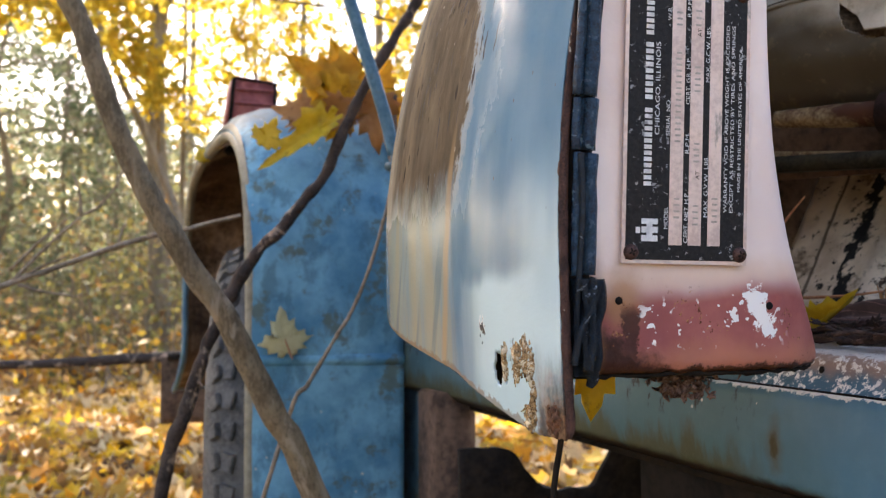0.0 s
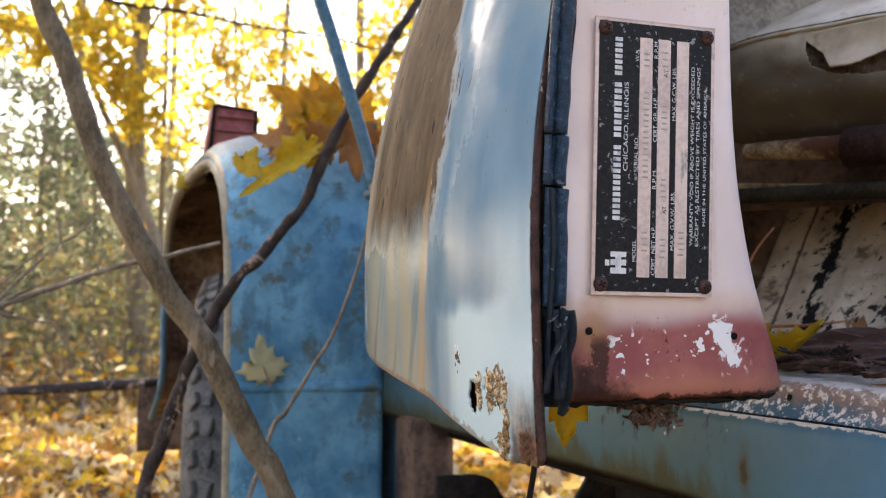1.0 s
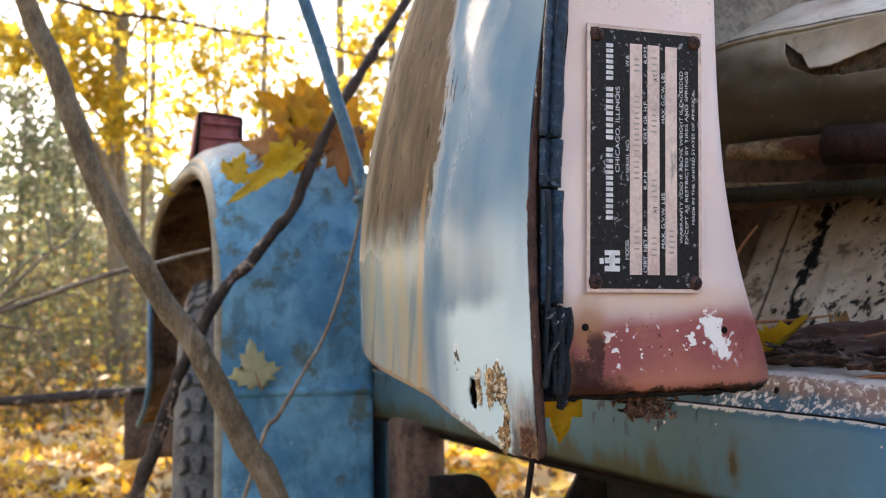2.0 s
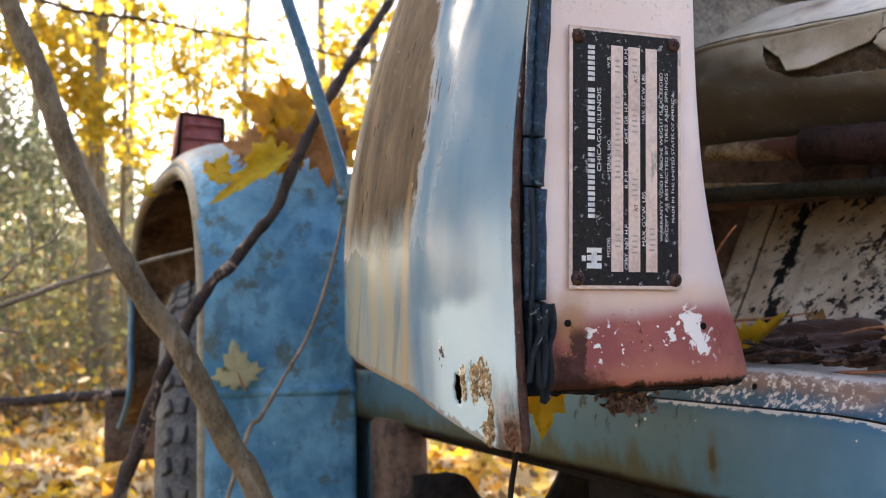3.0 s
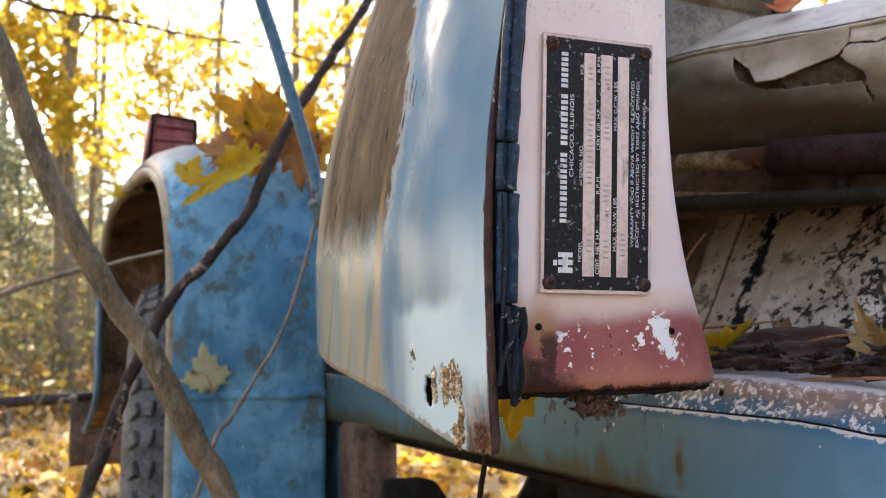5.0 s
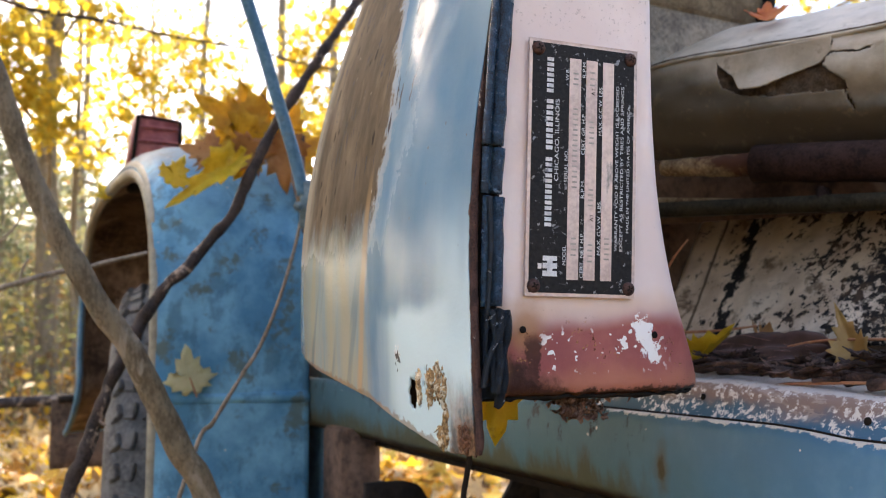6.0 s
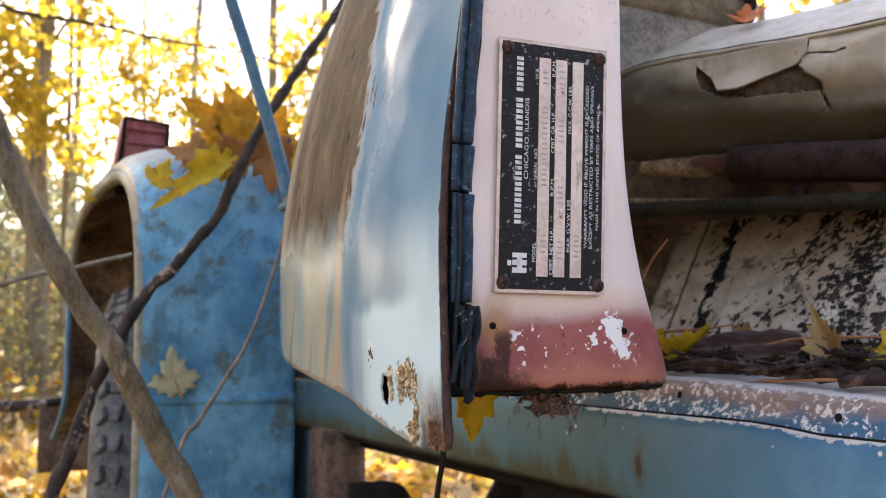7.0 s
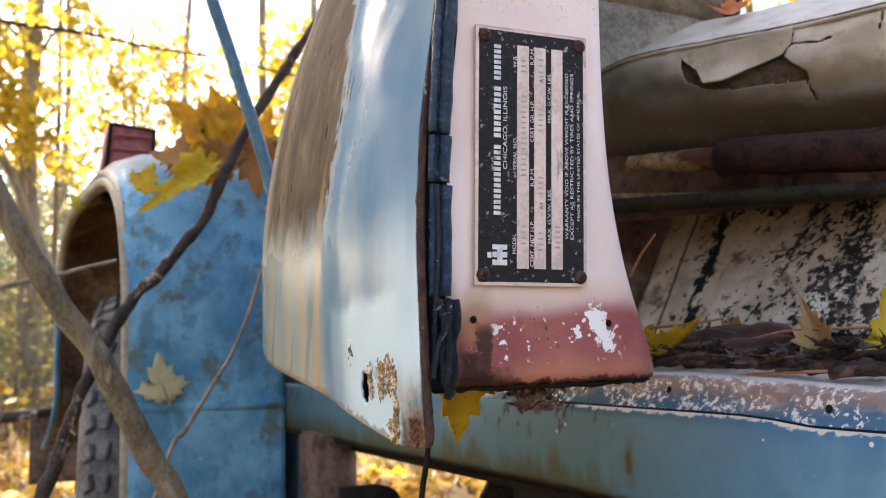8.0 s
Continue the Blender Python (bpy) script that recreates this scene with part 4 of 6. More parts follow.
part("pillar_foot", foot_bm, "dark", pillar, "black underside of the pillar")
for hx, hz, hr in ((0.2405, 0.7180, 0.0019), (0.3194, 0.7150, 0.0019)):
    part("screw_hole", disc((hx, pillar_y(hx, hz) - 0.0004, hz), (-0.1, -1, 0), hr, 0.0006, 12), "dark", pillar, "dark empty screw hole")


# rubber seal in pieces, cracked across
def seal_piece(z0, z1, shift, seed, frayed=0.0):
    def point(u, v):
        z = z0 + (z1 - z0) * v
        a = u * 2 * math.pi
        x_mid = 0.2188 + lean_in(z) * 0.36 + shift + 0.0018 * noise.noise((z * 30, seed, 0)) * (1 + frayed)
        # two lobes side by side
        r = 0.0058 * (1 + 0.42 * math.cos(2 * a)) * (1 + 0.16 * noise.noise((z * 110, a * 2, seed)))
        x = x_mid + r * math.cos(a) * 0.82
        y = 0.3735 - 0.048 * (z - 0.737) + 0.75 * r * math.sin(a) + 0.0020 * frayed * noise.noise((z * 60, a * 2, seed))
        dz = 0.0016 * noise.noise((a * 1.3, seed, v * 0.1)) * (1 if v in (0.0, 1.0) else 0)
        return Vector((x, y, z + dz))
    bm = sheet(point, 36, max(10, int((z1 - z0) * 500)))
    bmesh.ops.remove_doubles(bm, verts=bm.verts[:], dist=1e-5)
    bmesh.ops.holes_fill(bm, edges=[e for e in bm.edges if e.is_boundary], sides=100)
    return bm


def seal_lobes(z0, z1, shift, seed):
    """An upper piece of the seal: a thin and a thick lobe over a flat web."""
    bm = bmesh.new()
    n = max(8, int((z1 - z0) / 0.004))
    for dx, r, dy in ((0.2146, 0.0020, -0.0012), (0.2216, 0.0036, -0.0004), (0.2180, 0.0014, 0.0008)):
        pts = []
        for k in range(n + 1):
            z = z0 + (z1 - z0) * k / n
            pts.append(Vector((dx + lean_in(z) * 0.36 + shift + 0.0006 * noise.noise((z * 45, seed, dx * 900)), 0.3722 - 0.048 * (z - 0.737) + dy + 0.0005 * noise.noise((z * 70, seed, dx * 500)), z + 0.0012 * noise.noise((seed, dx * 700, k / n)) * (k in (0, n)))))
        tube(pts, r, 12, 1, 0.22, bm=bm, seed=seed)
    return bm


part("weatherstrip", seal_piece(0.684, 0.7285, 0.0012, 0.0, 0.9), "tar", truck, "torn lower end of the black rubber seal")
for i, (z0, z1, shift) in enumerate(((0.7295, 0.7845, 0.0012), (0.7860, 0.8093, 0.0004), (0.8102, 0.90, 0.0), (0.901, 1.08, 0.0), (1.081, 1.33, 0.0))):
    part("weatherstrip", seal_lobes(z0, z1, shift, i * 3.1), "rubber", truck, "cracked dark blue rubber door seal")
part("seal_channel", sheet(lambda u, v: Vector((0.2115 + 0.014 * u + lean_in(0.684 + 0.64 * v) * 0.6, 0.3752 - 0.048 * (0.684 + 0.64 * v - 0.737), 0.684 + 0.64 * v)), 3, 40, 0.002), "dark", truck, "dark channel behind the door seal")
part("weatherstrip_lip", tube([(0.2165 + 0.0012 * math.sin(z * 60), 0.3685 - 0.048 * (z - 0.737), z) for z in (0.70, 0.715, 0.735, 0.76, 0.784)], (0.0012, 0.0017), 6), "tar", truck, "torn rubber lip")
part("weatherstrip_lip", tube([(0.2135, 0.3690, 0.690), (0.2155, 0.367, 0.704), (0.221, 0.365, 0.716), (0.2255, 0.366, 0.7245)], (0.0018, 0.0011), 6), "tar", truck, "torn rubber lip")
for x0, x1, y0, r in ((0.2178, 0.2188, 0.3672, 0.0016), (0.2205, 0.2222, 0.3664, 0.0021), (0.2238, 0.2268, 0.3672, 0.0024)):
    part("weatherstrip_fold", tube([(x0 + (x1 - x0) * k / 6 + 0.0007 * math.sin(k * 1.7 + x0 * 900), y0 + 0.0006 * math.cos(k * 2.1), 0.687 + 0.0405 * k / 6) for k in range(7)], (r * 0.8, r), 9, 4, 0.35, seed=x0 * 100), "tar", truck, "crumpled rubber fold")
part("weatherstrip_lip", tube([(0.2232, 0.371, 0.688), (0.2235, 0.371, 0.683), (0.2225, 0.372, 0.6795)], (0.0032, 0.0016), 8, rough=0.5), "tar", truck, "torn rubber end hanging down")

# data plate on the pillar
PX, PY = Vector((0.9897, -0.125, -0.015)).normalized(), Vector((0.012, -0.048, 1.0)).normalized()
PN = PX.cross(PY).normalized()
PO = Vector((0.245, 0.3722, 0.740)) + PN * 0.0012
PLATE = Matrix((PX, PY, PN)).transposed().to_4x4()
PLATE.translation = PO


def plate_box(u0, v0, u1, v1, h0, h1, bevel=0.0, bm=None):
    return box((u0, v0, h0), (u1, v1, h1), bevel, bm, PLATE)


plate = part("data_plate", plate_box(-0.0048, -0.0045, 0.0592, 0.1287, -0.0004, 0.0007, 0.0003), "alu", truck, "riveted black data plate with bare metal fields and white lettering", smooth=False)
part("enamel", plate_box(-0.0032, -0.0030, 0.0576, 0.1272, 0.0007, 0.00085), "plate", plate, "worn black enamel", smooth=False)
for u0, u1 in ((0.0184, 0.0252), (0.0283, 0.0350), (0.0384, 0.0450)):
    part("metal_field", plate_box(u0, 0.0040, u1, 0.1205, 0.00085, 0.0010), "alu", plate, "bare metal field", smooth=False)


def lettering(text, u, v, length, size, material="ink", lift=0.0010):
    """Raised writing that runs up the plate, fitted to its length."""
    cu = bpy.data.curves.new("writing", "FONT")
    cu.body, cu.size, cu.offset = text, 1.0, 0.0
    tmp = bpy.data.objects.new("writing", cu)
    scene.collection.objects.link(tmp)
    dg = bpy.context.evaluated_depsgraph_get()
    me = bpy.data.meshes.new_from_object(tmp.evaluated_get(dg))
    bpy.data.objects.remove(tmp)
    xs = [p.co.x for p in me.vertices]
    w = max(xs) - min(xs)
    k, x0 = length / w, min(xs)
    turn = Matrix(((0, -size / 0.70, 0), (k, 0, 0), (0, 0, 1)))
    for p in me.vertices:
        q = turn @ Vector((p.co.x - x0, p.co.y, 0))
        p.co = PLATE @ Vector((u + q.x, v + q.y, lift))
    me.materials.append(MAT[material])
    ob = new("lettering", me)
    ob.parent = plate
    ob.matrix_parent_inverse = (truck.matrix_basis @ plate.matrix_parent_inverse @ plate.matrix_basis).inverted()
    return ob


# maker's name as plain bars, one for each character
for v0, v1, n in ((0.0312, 0.0680, 13), (0.0712, 0.0985, 9), (0.1012, 0.1205, 7)):
    for k in range(n):
        a = v0 + (v1 - v0) * k / n
        part("name_bar", plate_box(0.0052, a, 0.0090, a + 0.68 * (v1 - v0) / n, 0.00085, 0.0010), "ink", plate, "", smooth=False)
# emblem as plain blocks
for u0, v0, u1, v1 in ((0.0046, 0.0055, 0.0128, 0.0083), (0.0046, 0.0095, 0.0128, 0.0123), (0.0046, 0.0135, 0.0128, 0.0160), (0.0072, 0.0083, 0.0102, 0.0095), (0.0072, 0.0123, 0.0102, 0.0135), (0.0018, 0.0092, 0.0040, 0.0120)):
    part("emblem_block", plate_box(u0, v0, u1, v1, 0.00085, 0.0010), "ink", plate, "white emblem block", smooth=False)
for text, u, v, length, size in (
        ("CHICAGO, ILLINOIS", 0.0126, 0.0550, 0.0430, 0.0023), ("MODEL", 0.0178, 0.0115, 0.0103, 0.0020), ("SERIAL NO.", 0.0180, 0.0548, 0.0172, 0.0020),
        ("W.B.", 0.0180, 0.1085, 0.0063, 0.0020), ("CERT. NET H.P.", 0.0280, 0.0052, 0.0237, 0.0020), ("R.P.M.", 0.0280, 0.0470, 0.0097, 0.0020),
        ("CERT. GR. H.P.", 0.0280, 0.0700, 0.0220, 0.0020), ("R.P.M.", 0.0280, 0.1110, 0.0090, 0.0020), ("MAX. G.V.W. LBS.", 0.0381, 0.0175, 0.0287, 0.0020),
        ("MAX. G.C.W. LBS.", 0.0381, 0.0810, 0.0265, 0.0020), ("WARRANTY VOID IF ABOVE WEIGHT IS EXCEEDED", 0.0483, 0.0200, 0.0885, 0.0018),
        ("EXCEPT AS RESTRICTED BY TIRES AND SPRINGS", 0.0514, 0.0200, 0.0885, 0.0018), ("MADE IN THE UNITED STATES OF AMERICA", 0.0552, 0.0300, 0.0680, 0.0016)):
    lettering(text, u, v, length, size)
for text, u, v, length in (("AT", 0.0335, 0.0350, 0.0040), ("AT", 0.0335, 0.1020, 0.0040)):
    lettering(text, u, v, length, 0.0020, "plate", 0.00115)
# stamped figures that cannot be made out, and the serial figures, as plain bars
for u, v0, v1 in ((0.0205, 0.0165, 0.0280), (0.0205, 0.0520, 0.0960), (0.0205, 0.1065, 0.1150), (0.0303, 0.0135, 0.0250), (0.0303, 0.0430, 0.0540), (0.0303, 0.0760, 0.0900), (0.0303, 0.1070, 0.1170), (0.0403, 0.0150, 0.0285)):
    n = max(3, int((v1 - v0) / 0.0027))
    for k in range(n):
        a = v0 + (v1 - v0) * k / n
        part("stamped_bar", plate_box(u + 0.0003 * (k % 2), a, u + 0.0030, a + 0.0009, 0.0010, 0.00112), "stamp", plate, smooth=False)
for u, v in ((-0.0004, 0.0004), (0.0556, 0.0002), (0.0000, 0.1238), (0.0550, 0.1238)):
    c = PLATE @ Vector((u, v, 0.0007))
    sc = part("screw", disc(c, PN, 0.0037, 0.0012, 18, 0.0012), "screw", plate, "rusty cross-head screw")
    for k in (0, 1):
        turn = PLATE @ Matrix.Translation((u, v, 0.0030)) @ Matrix.Rotation(radians(25 + 90 * k), 4, "Z")
        part("screw_slot", box((-0.0019, -0.0004, -0.0002), (0.0019, 0.0004, 0.00006), 0.0, None, turn), "dark", plate, smooth=False)


# sill and rocker
def joint_drop(y):
    """The upper sill strip laps lower towards the front."""
    return 0.0045 * (1 / (1 + math.exp((y - 0.405) / 0.008)))


def rocker_point(u, v):
    y = -0.75 + 2.22 * u
    k = v
    z = 0.572 + (0.0805 - joint_drop(y)) * k
    x = 0.4895 - 0.004 * math.sin(math.pi * k) + 0.0015 * noise.noise((y * 6, z * 9, 0))
    if k < 0.12:
        x += 0.010 * (1 - k / 0.12)
    if k > 0.93:
        x += 0.003 * (k - 0.93) / 0.07
    return Vector((x, y, z))


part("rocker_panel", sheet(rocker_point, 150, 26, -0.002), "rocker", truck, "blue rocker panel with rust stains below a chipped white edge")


def ledge_point(u, v):
    y = -0.75 + 1.60 * u
    d = joint_drop(y)
    f = 0.045 * max(0.5 - y, 0.0)
    prof = ((0.4935, 0.6500 - d), (0.4945, 0.6530 - d), (0.5005, 0.662 - 0.5 * f), (0.5045, 0.6735 - f), (0.5085, 0.6775 - f), (0.516, 0.679 - f), (0.60, 0.681 - f), (0.665, 0.684))
    s = v * (len(prof) - 1)
    i = min(int(s), len(prof) - 2)
    f = s - i
    x = prof[i][0] + (prof[i + 1][0] - prof[i][0]) * f
    z = prof[i][1] + (prof[i + 1][1] - prof[i][1]) * f
    return Vector((x + 0.0006 * noise.noise((y * 25, z * 60, 0)), y, z + 0.0008 * noise.noise((y * 30, x * 40, 2)) * (1 if v > 0.5 else 0)))


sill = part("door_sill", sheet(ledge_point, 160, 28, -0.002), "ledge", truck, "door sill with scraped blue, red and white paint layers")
for y, z, r in ((0.373, 0.6595, 0.0028), (0.520, 0.667, 0.0026)):
    part("screw_hole", disc((0.4985 + (z - 0.6595) * 0.3, y, z), (-1, 0, 0.3), r, 0.0006, 12), "dark", sill, "round hole in the sill")
part("sill_joint", tube([(0.4900, y, 0.6527 - joint_drop(y)) for y in [-0.7 + 0.03 * k for k in range(46)]], 0.0009, 6, 1), "dark", truck, "dark open joint along the sill")
part("inner_rocker", sheet(lambda u, v: Vector((0.52 + 0.02 * v, -0.75 + 2.2 * u, 0.56 + 0.10 * v)), 20, 2, 0.002), "dark", truck)

# floor, seat riser and seat
RISER_X, RISER_TOP = 0.660, 0.830


def riser_point(u, v):
    y = 0.754 - 1.05 * u
    z = 0.705 + 0.200 * v
    fold = 0.004 * max(0, math.cos((y - 0.06) * 2 * math.pi / 0.115)) ** 6
    return Vector((RISER_X + (RISER_TOP - RISER_X) * v - fold + 0.0015 * noise.noise((y * 20, z * 20, 0)), y + 0.065 * v, z))


part("seat_riser", sheet(riser_point, 140, 16, -0.002), "riser", truck, "seat riser of peeling white paint on black steel")
part("floor_pan", sheet(lambda u, v: Vector((0.62 + 1.2 * u, -0.75 + 1.60 * v, 0.684)), 8, 8, 0.004), "dark", truck, "dark cab floor")
SD = Vector((0.30, -0.954, -0.035)).normalized()
SN = Vector((-0.954, -0.30, 0.0)).normalized()
SA = Vector((0.660, 0.610, 0.0))


def seat_line(s, z, out=0.0):
    p = SA + SD * s - SN * out
    return Vector((p.x, p.y, z + SD.z * s))


for mat, s0, s1, z, fall, r, lab in (("darkrust", 0.005, 0.75, 0.8810, 0.085, (0.0185, 0.021), "thick rusted seat frame tube"), ("wornwood", -0.097, 0.011, 0.8800, 0.070, (0.0085, 0.0125), "pale worn end of the frame tube")):
    bm = tube([seat_line(s0 + (s1 - s0) * k / 8, z - fall * (s0 + (s1 - s0) * k / 8) - (0.003 if s0 < -0.1 and k < 1 else 0)) for k in range(9)], r, 16, 3, 0.10)
    part("seat_tube", bm, mat, truck, lab)
part("seat_rail", tube([seat_line(-0.20 + 0.12 * k, 0.8625 - 0.0110 * k, 0.01) for k in range(9)], 0.0036, 10, 3, 0.1), "wornwood", truck, "thin rusty rail under the seat")
rail_bm = box((-0.2, -0.008, -0.0075), (0.62, 0.008, 0.0075), 0.002, None, Matrix.Translation(seat_line(0.0, 0.8385, -0.004)) @ Matrix.Rotation(math.atan2(SD.y, SD.x), 4, "Z") @ Matrix.Rotation(radians(4.0), 4, "Y"))
part("seat_rail", rail_bm, "greyrail", truck, "dusty grey slide rail")
part("rail_clip", box((-0.004, -0.010, -0.012), (0.004, 0.012, 0.012), 0.002, None, Matrix.Translation(seat_line(0.068, 0.840, 0.0)) @ Matrix.Rotation(math.atan2(SD.y, SD.x), 4, "Z")), "darkrust", truck)
# added sheet, its dark colour stands for the shade under the seat
part("under_seat_panel", sheet(lambda u, v: seat_line(-0.30 + 1.03 * u, 0.832 + 0.09 * v, 0.040), 6, 4, 0.003), "liner", truck, "dark sheet standing for the shade behind the seat rails")


SEAT_CURVE = curve_points([(0.13, 0, 0.886), (0.075, 0, 0.888), (0.028, 0, 0.900), (0.002, 0, 0.925), (-0.010, 0, 0.958), (-0.006, 0, 0.980), (0.0, 0, 0.995)], 10)
SEAT_TILT = -0.028


def seat_profile(v):
    """Boxing of the cushion from the underside up to the piping: out, z."""
    pts = SEAT_CURVE
    s = v * (len(pts) - 1)
    i = min(int(s), len(pts) - 2)
    q = pts[i].lerp(pts[i + 1], s - i)
    return q.x, q.z


def seat_round(s):
    """Turns in at the rear end of the cushion."""
    t = max(0.0, (-s - 0.08) / 0.10)
    return 0.06 * t * t


def along(u):
    """Metres along the cushion: finer steps near its torn end."""
    return -0.175 + 0.95 * u ** 1.7


def boxing_at(s, v):
    out, z = seat_profile(v)
    p = seat_line(s, z + SEAT_TILT * s + 0.003 * noise.noise((s * 8, v * 2, 0)) * v, out)
    p -= SN * seat_round(s)
    sag = 0.0045 * noise.noise((s * 9 + z * 14, z * 40 - s * 6, 8)) + 0.003 * noise.noise((s * 22, z * 30, 1)) + 0.0010 * noise.noise((s * 60, z * 70, 4))
    # a long soft fold below the tear
    sag += 0.006 * math.exp(-((z - 0.928 + 0.05 * s) / 0.010) ** 2) * (1 / (1 + math.exp(-(s - 0.015) / 0.02)))
    return p + SN * sag


def boxing_point(u, v):
    return boxing_at(along(u), v)


def line_at(rows, s):
    """Height of a broken line at s; rows of (s, z)."""
    for (a, za), (b, zb) in zip(rows, rows[1:]):
        if a <= s <= b:
            return za + (zb - za) * (s - a) / (b - a)
    return rows[0][1] if s < rows[0][0] else rows[-1][1]


FLAP_EDGE = ((-0.032, 0.991), (-0.0266, 0.982), (-0.018, 0.974), (-0.012, 0.969), (-0.0023, 0.952), (0.0191, 0.9512), (0.0465, 0.9595), (0.0726, 0.966), (0.0828, 0.976), (0.085, 0.991))
HOLE_FLOOR = ((-0.0285, 0.973), (-0.024, 0.958), (-0.001, 0.9465), (0.027, 0.9415), (0.062, 0.9400), (0.0943, 0.9370), (0.098, 0.938))
HOLE_RIGHT = ((0.941, 0.0965), (0.947, 0.095), (0.955, 0.084), (0.963, 0.076), (0.973, 0.080), (0.991, 0.085))


def torn(u, v):
    """The tear in the boxing under its hanging flap, with a crack at either end."""
    s = along(u)
    z = seat_profile(v)[1] + SEAT_TILT * s
    rag = 0.0012 * noise.noise((s * 160, z * 160, 2)) + 0.0008 * noise.noise((s * 420, z * 420, 5))
    if -0.0285 < s < 0.098 and line_at(HOLE_FLOOR, s) + rag < z < 0.9885 and s < line_at(HOLE_RIGHT, z) + rag:
        return True
    if abs(s - (0.0945 + 0.30 * (0.9375 - z)) - rag) < 0.0011 and 0.919 < z < 0.940:
        return True
    if abs(z - (0.9735 + 0.0015 * math.sin(s * 160)) - rag) < 0.0012 and 0.078 < s < 0.119:
        return True
    return abs(s - 0.161 - 0.25 * (z - 0.98) - rag) < 0.0012 and 0.972 < z < 0.988


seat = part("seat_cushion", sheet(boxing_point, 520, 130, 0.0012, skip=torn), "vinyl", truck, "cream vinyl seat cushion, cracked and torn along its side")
part("padding", sheet(lambda u, v: boxing_at(-0.066 + 0.26 * u, v) - SN * (0.008 + 0.004 * noise.noise((u * 40, v * 30, 2))), 90, 30, 0.0, vs=(0.4, 0.97)), "padding", seat, "brown padding in the tear")


def flap_point(u, v):
    """The stiff torn piece that hangs from the piping over the tear."""
    s = -0.0315 + 0.1160 * u
    low = line_at(FLAP_EDGE, s) + 0.0010 * noise.noise((s * 220, 0, 5)) + 0.0008 * noise.noise((s * 600, 0, 9))
    z = 0.9905 + (low - 0.9905) * v
    k = (0.9905 - z) / 0.040
    q = seat_line(s, z, -0.004)
    return q + SN * (0.0012 + 0.010 * k * k * (0.6 + 0.4 * math.cos((s - 0.004) * 30)) + 0.0018 * noise.noise((s * 30, z * 26, 1)))


part("torn_flap", sheet(flap_point, 110, 26, 0.0013), "unshaded_vinyl", seat, "stiff torn vinyl flap hanging from the seam")
part("piping", tube([boxing_at(-0.175 + 0.95 * k / 48, 1.0) + SN * 0.0012 for k in range(49)], 0.0022, 8, 3, 0.15), "vinyl", seat, "raised piping seam")
# thin dark bars stand for the shaded grooves along the piping
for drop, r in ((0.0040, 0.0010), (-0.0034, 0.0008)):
    part("seam_shadow", tube([boxing_at(-0.175 + 0.95 * k / 64, 1.0) + SN * (0.0006 + 0.0006 * noise.noise((k * 1.7, 0, 0))) - Vector((0, 0, drop)) for k in range(65)], r, 6, 2, 0.5), "padding", seat, "dark line standing for the shadow beside the piping")


def top_point(u, v):
    s = along(u)
    base = boxing_point(u, 1.0)
    inward = -SN * 0.55 * v
    end = max(0.0, (-s - 0.06) / 0.115)
    rise = 0.072 * math.sin(min(v * 3.2, 1) * math.pi / 2) * (1 - 0.75 * end * end)
    return base + inward + Vector((0, 0, rise + (0.005 * noise.noise((s * 14, v * 12, 3)) + 0.0022 * noise.noise((s * 50 + v * 30, v * 40, 6)) + 0.0022 * abs(noise.noise((s * 26 - v * 30, v * 22, 12)))) * min(v * 8, 1)))


part("seat_top", sheet(top_point, 160, 40, 0.0), "unshaded_vinyl", seat, "sagging cream seat top")


# rear wall of the cab with its window opening
wall_bm = bmesh.new()
for lo, hi in (((0.50, 0.84, 0.66), (1.95, 0.86, 1.135)), ((0.50, 0.84, 1.135), (0.95, 0.86, 1.34)), ((1.62, 0.84, 1.135), (1.95, 0.86, 1.34))):
    box(lo, hi, 0.004, wall_bm)
# panel added only to darken the wall behind the seat
part("wall_lining", box((0.52, 0.824, 0.66), (1.9, 0.836, 0.885), 0.003), "liner", truck, "dark panel added to darken the lower rear wall")
part("cab_back_wall", wall_bm, "backwall", truck, "faded rear cab wall with an open window")
part("window_frame", tube([(0.95, 0.837, 1.34), (0.95, 0.837, 1.17), (0.99, 0.837, 1.135), (1.58, 0.837, 1.135), (1.62, 0.837, 1.17), (1.62, 0.837, 1.34)], 0.009, 8, 4), "dark", truck, "dark window rubber")

# bracket, brace rod and parts below the cab
part("bracket", box((0.384, 1.140, 0.862), (0.48, 1.152, 0.93), 0.003), "greyblue", truck, "grey blue bracket tab that holds the brace rod")
part("bracket_bolt", disc((0.3775, 1.136, 0.8916), (-0.3, -1, 0), 0.0062, 0.006, 8, 0.002), "greyblue", truck)
part("brace_rod", tube([(0.295, 1.15, 1.21), (0.3091, 1.15, 1.1666), (0.3303, 1.15, 1.1066), (0.347, 1.15, 1.0535), (0.3635, 1.15, 1.0041), (0.379, 1.15, 0.9545), (0.390, 1.15, 0.9100)], 0.0088, 12, 6), "blue", truck, "bent blue brace rod")
part("frame_post", box((0.470, 1.20, 0.0), (0.528, 1.285, 0.585), 0.004), "liner", truck, "rusty upright bracket under the cab")
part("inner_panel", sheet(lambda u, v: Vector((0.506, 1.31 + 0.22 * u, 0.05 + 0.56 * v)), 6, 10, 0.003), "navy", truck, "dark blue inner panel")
part("cab_underside_panel", sheet(lambda u, v: Vector((0.503, 0.82 + 0.66 * u, 0.640 + 0.26 * v)), 6, 6, 0.003), "rocker", truck, "blue panel between the cab and the fender")
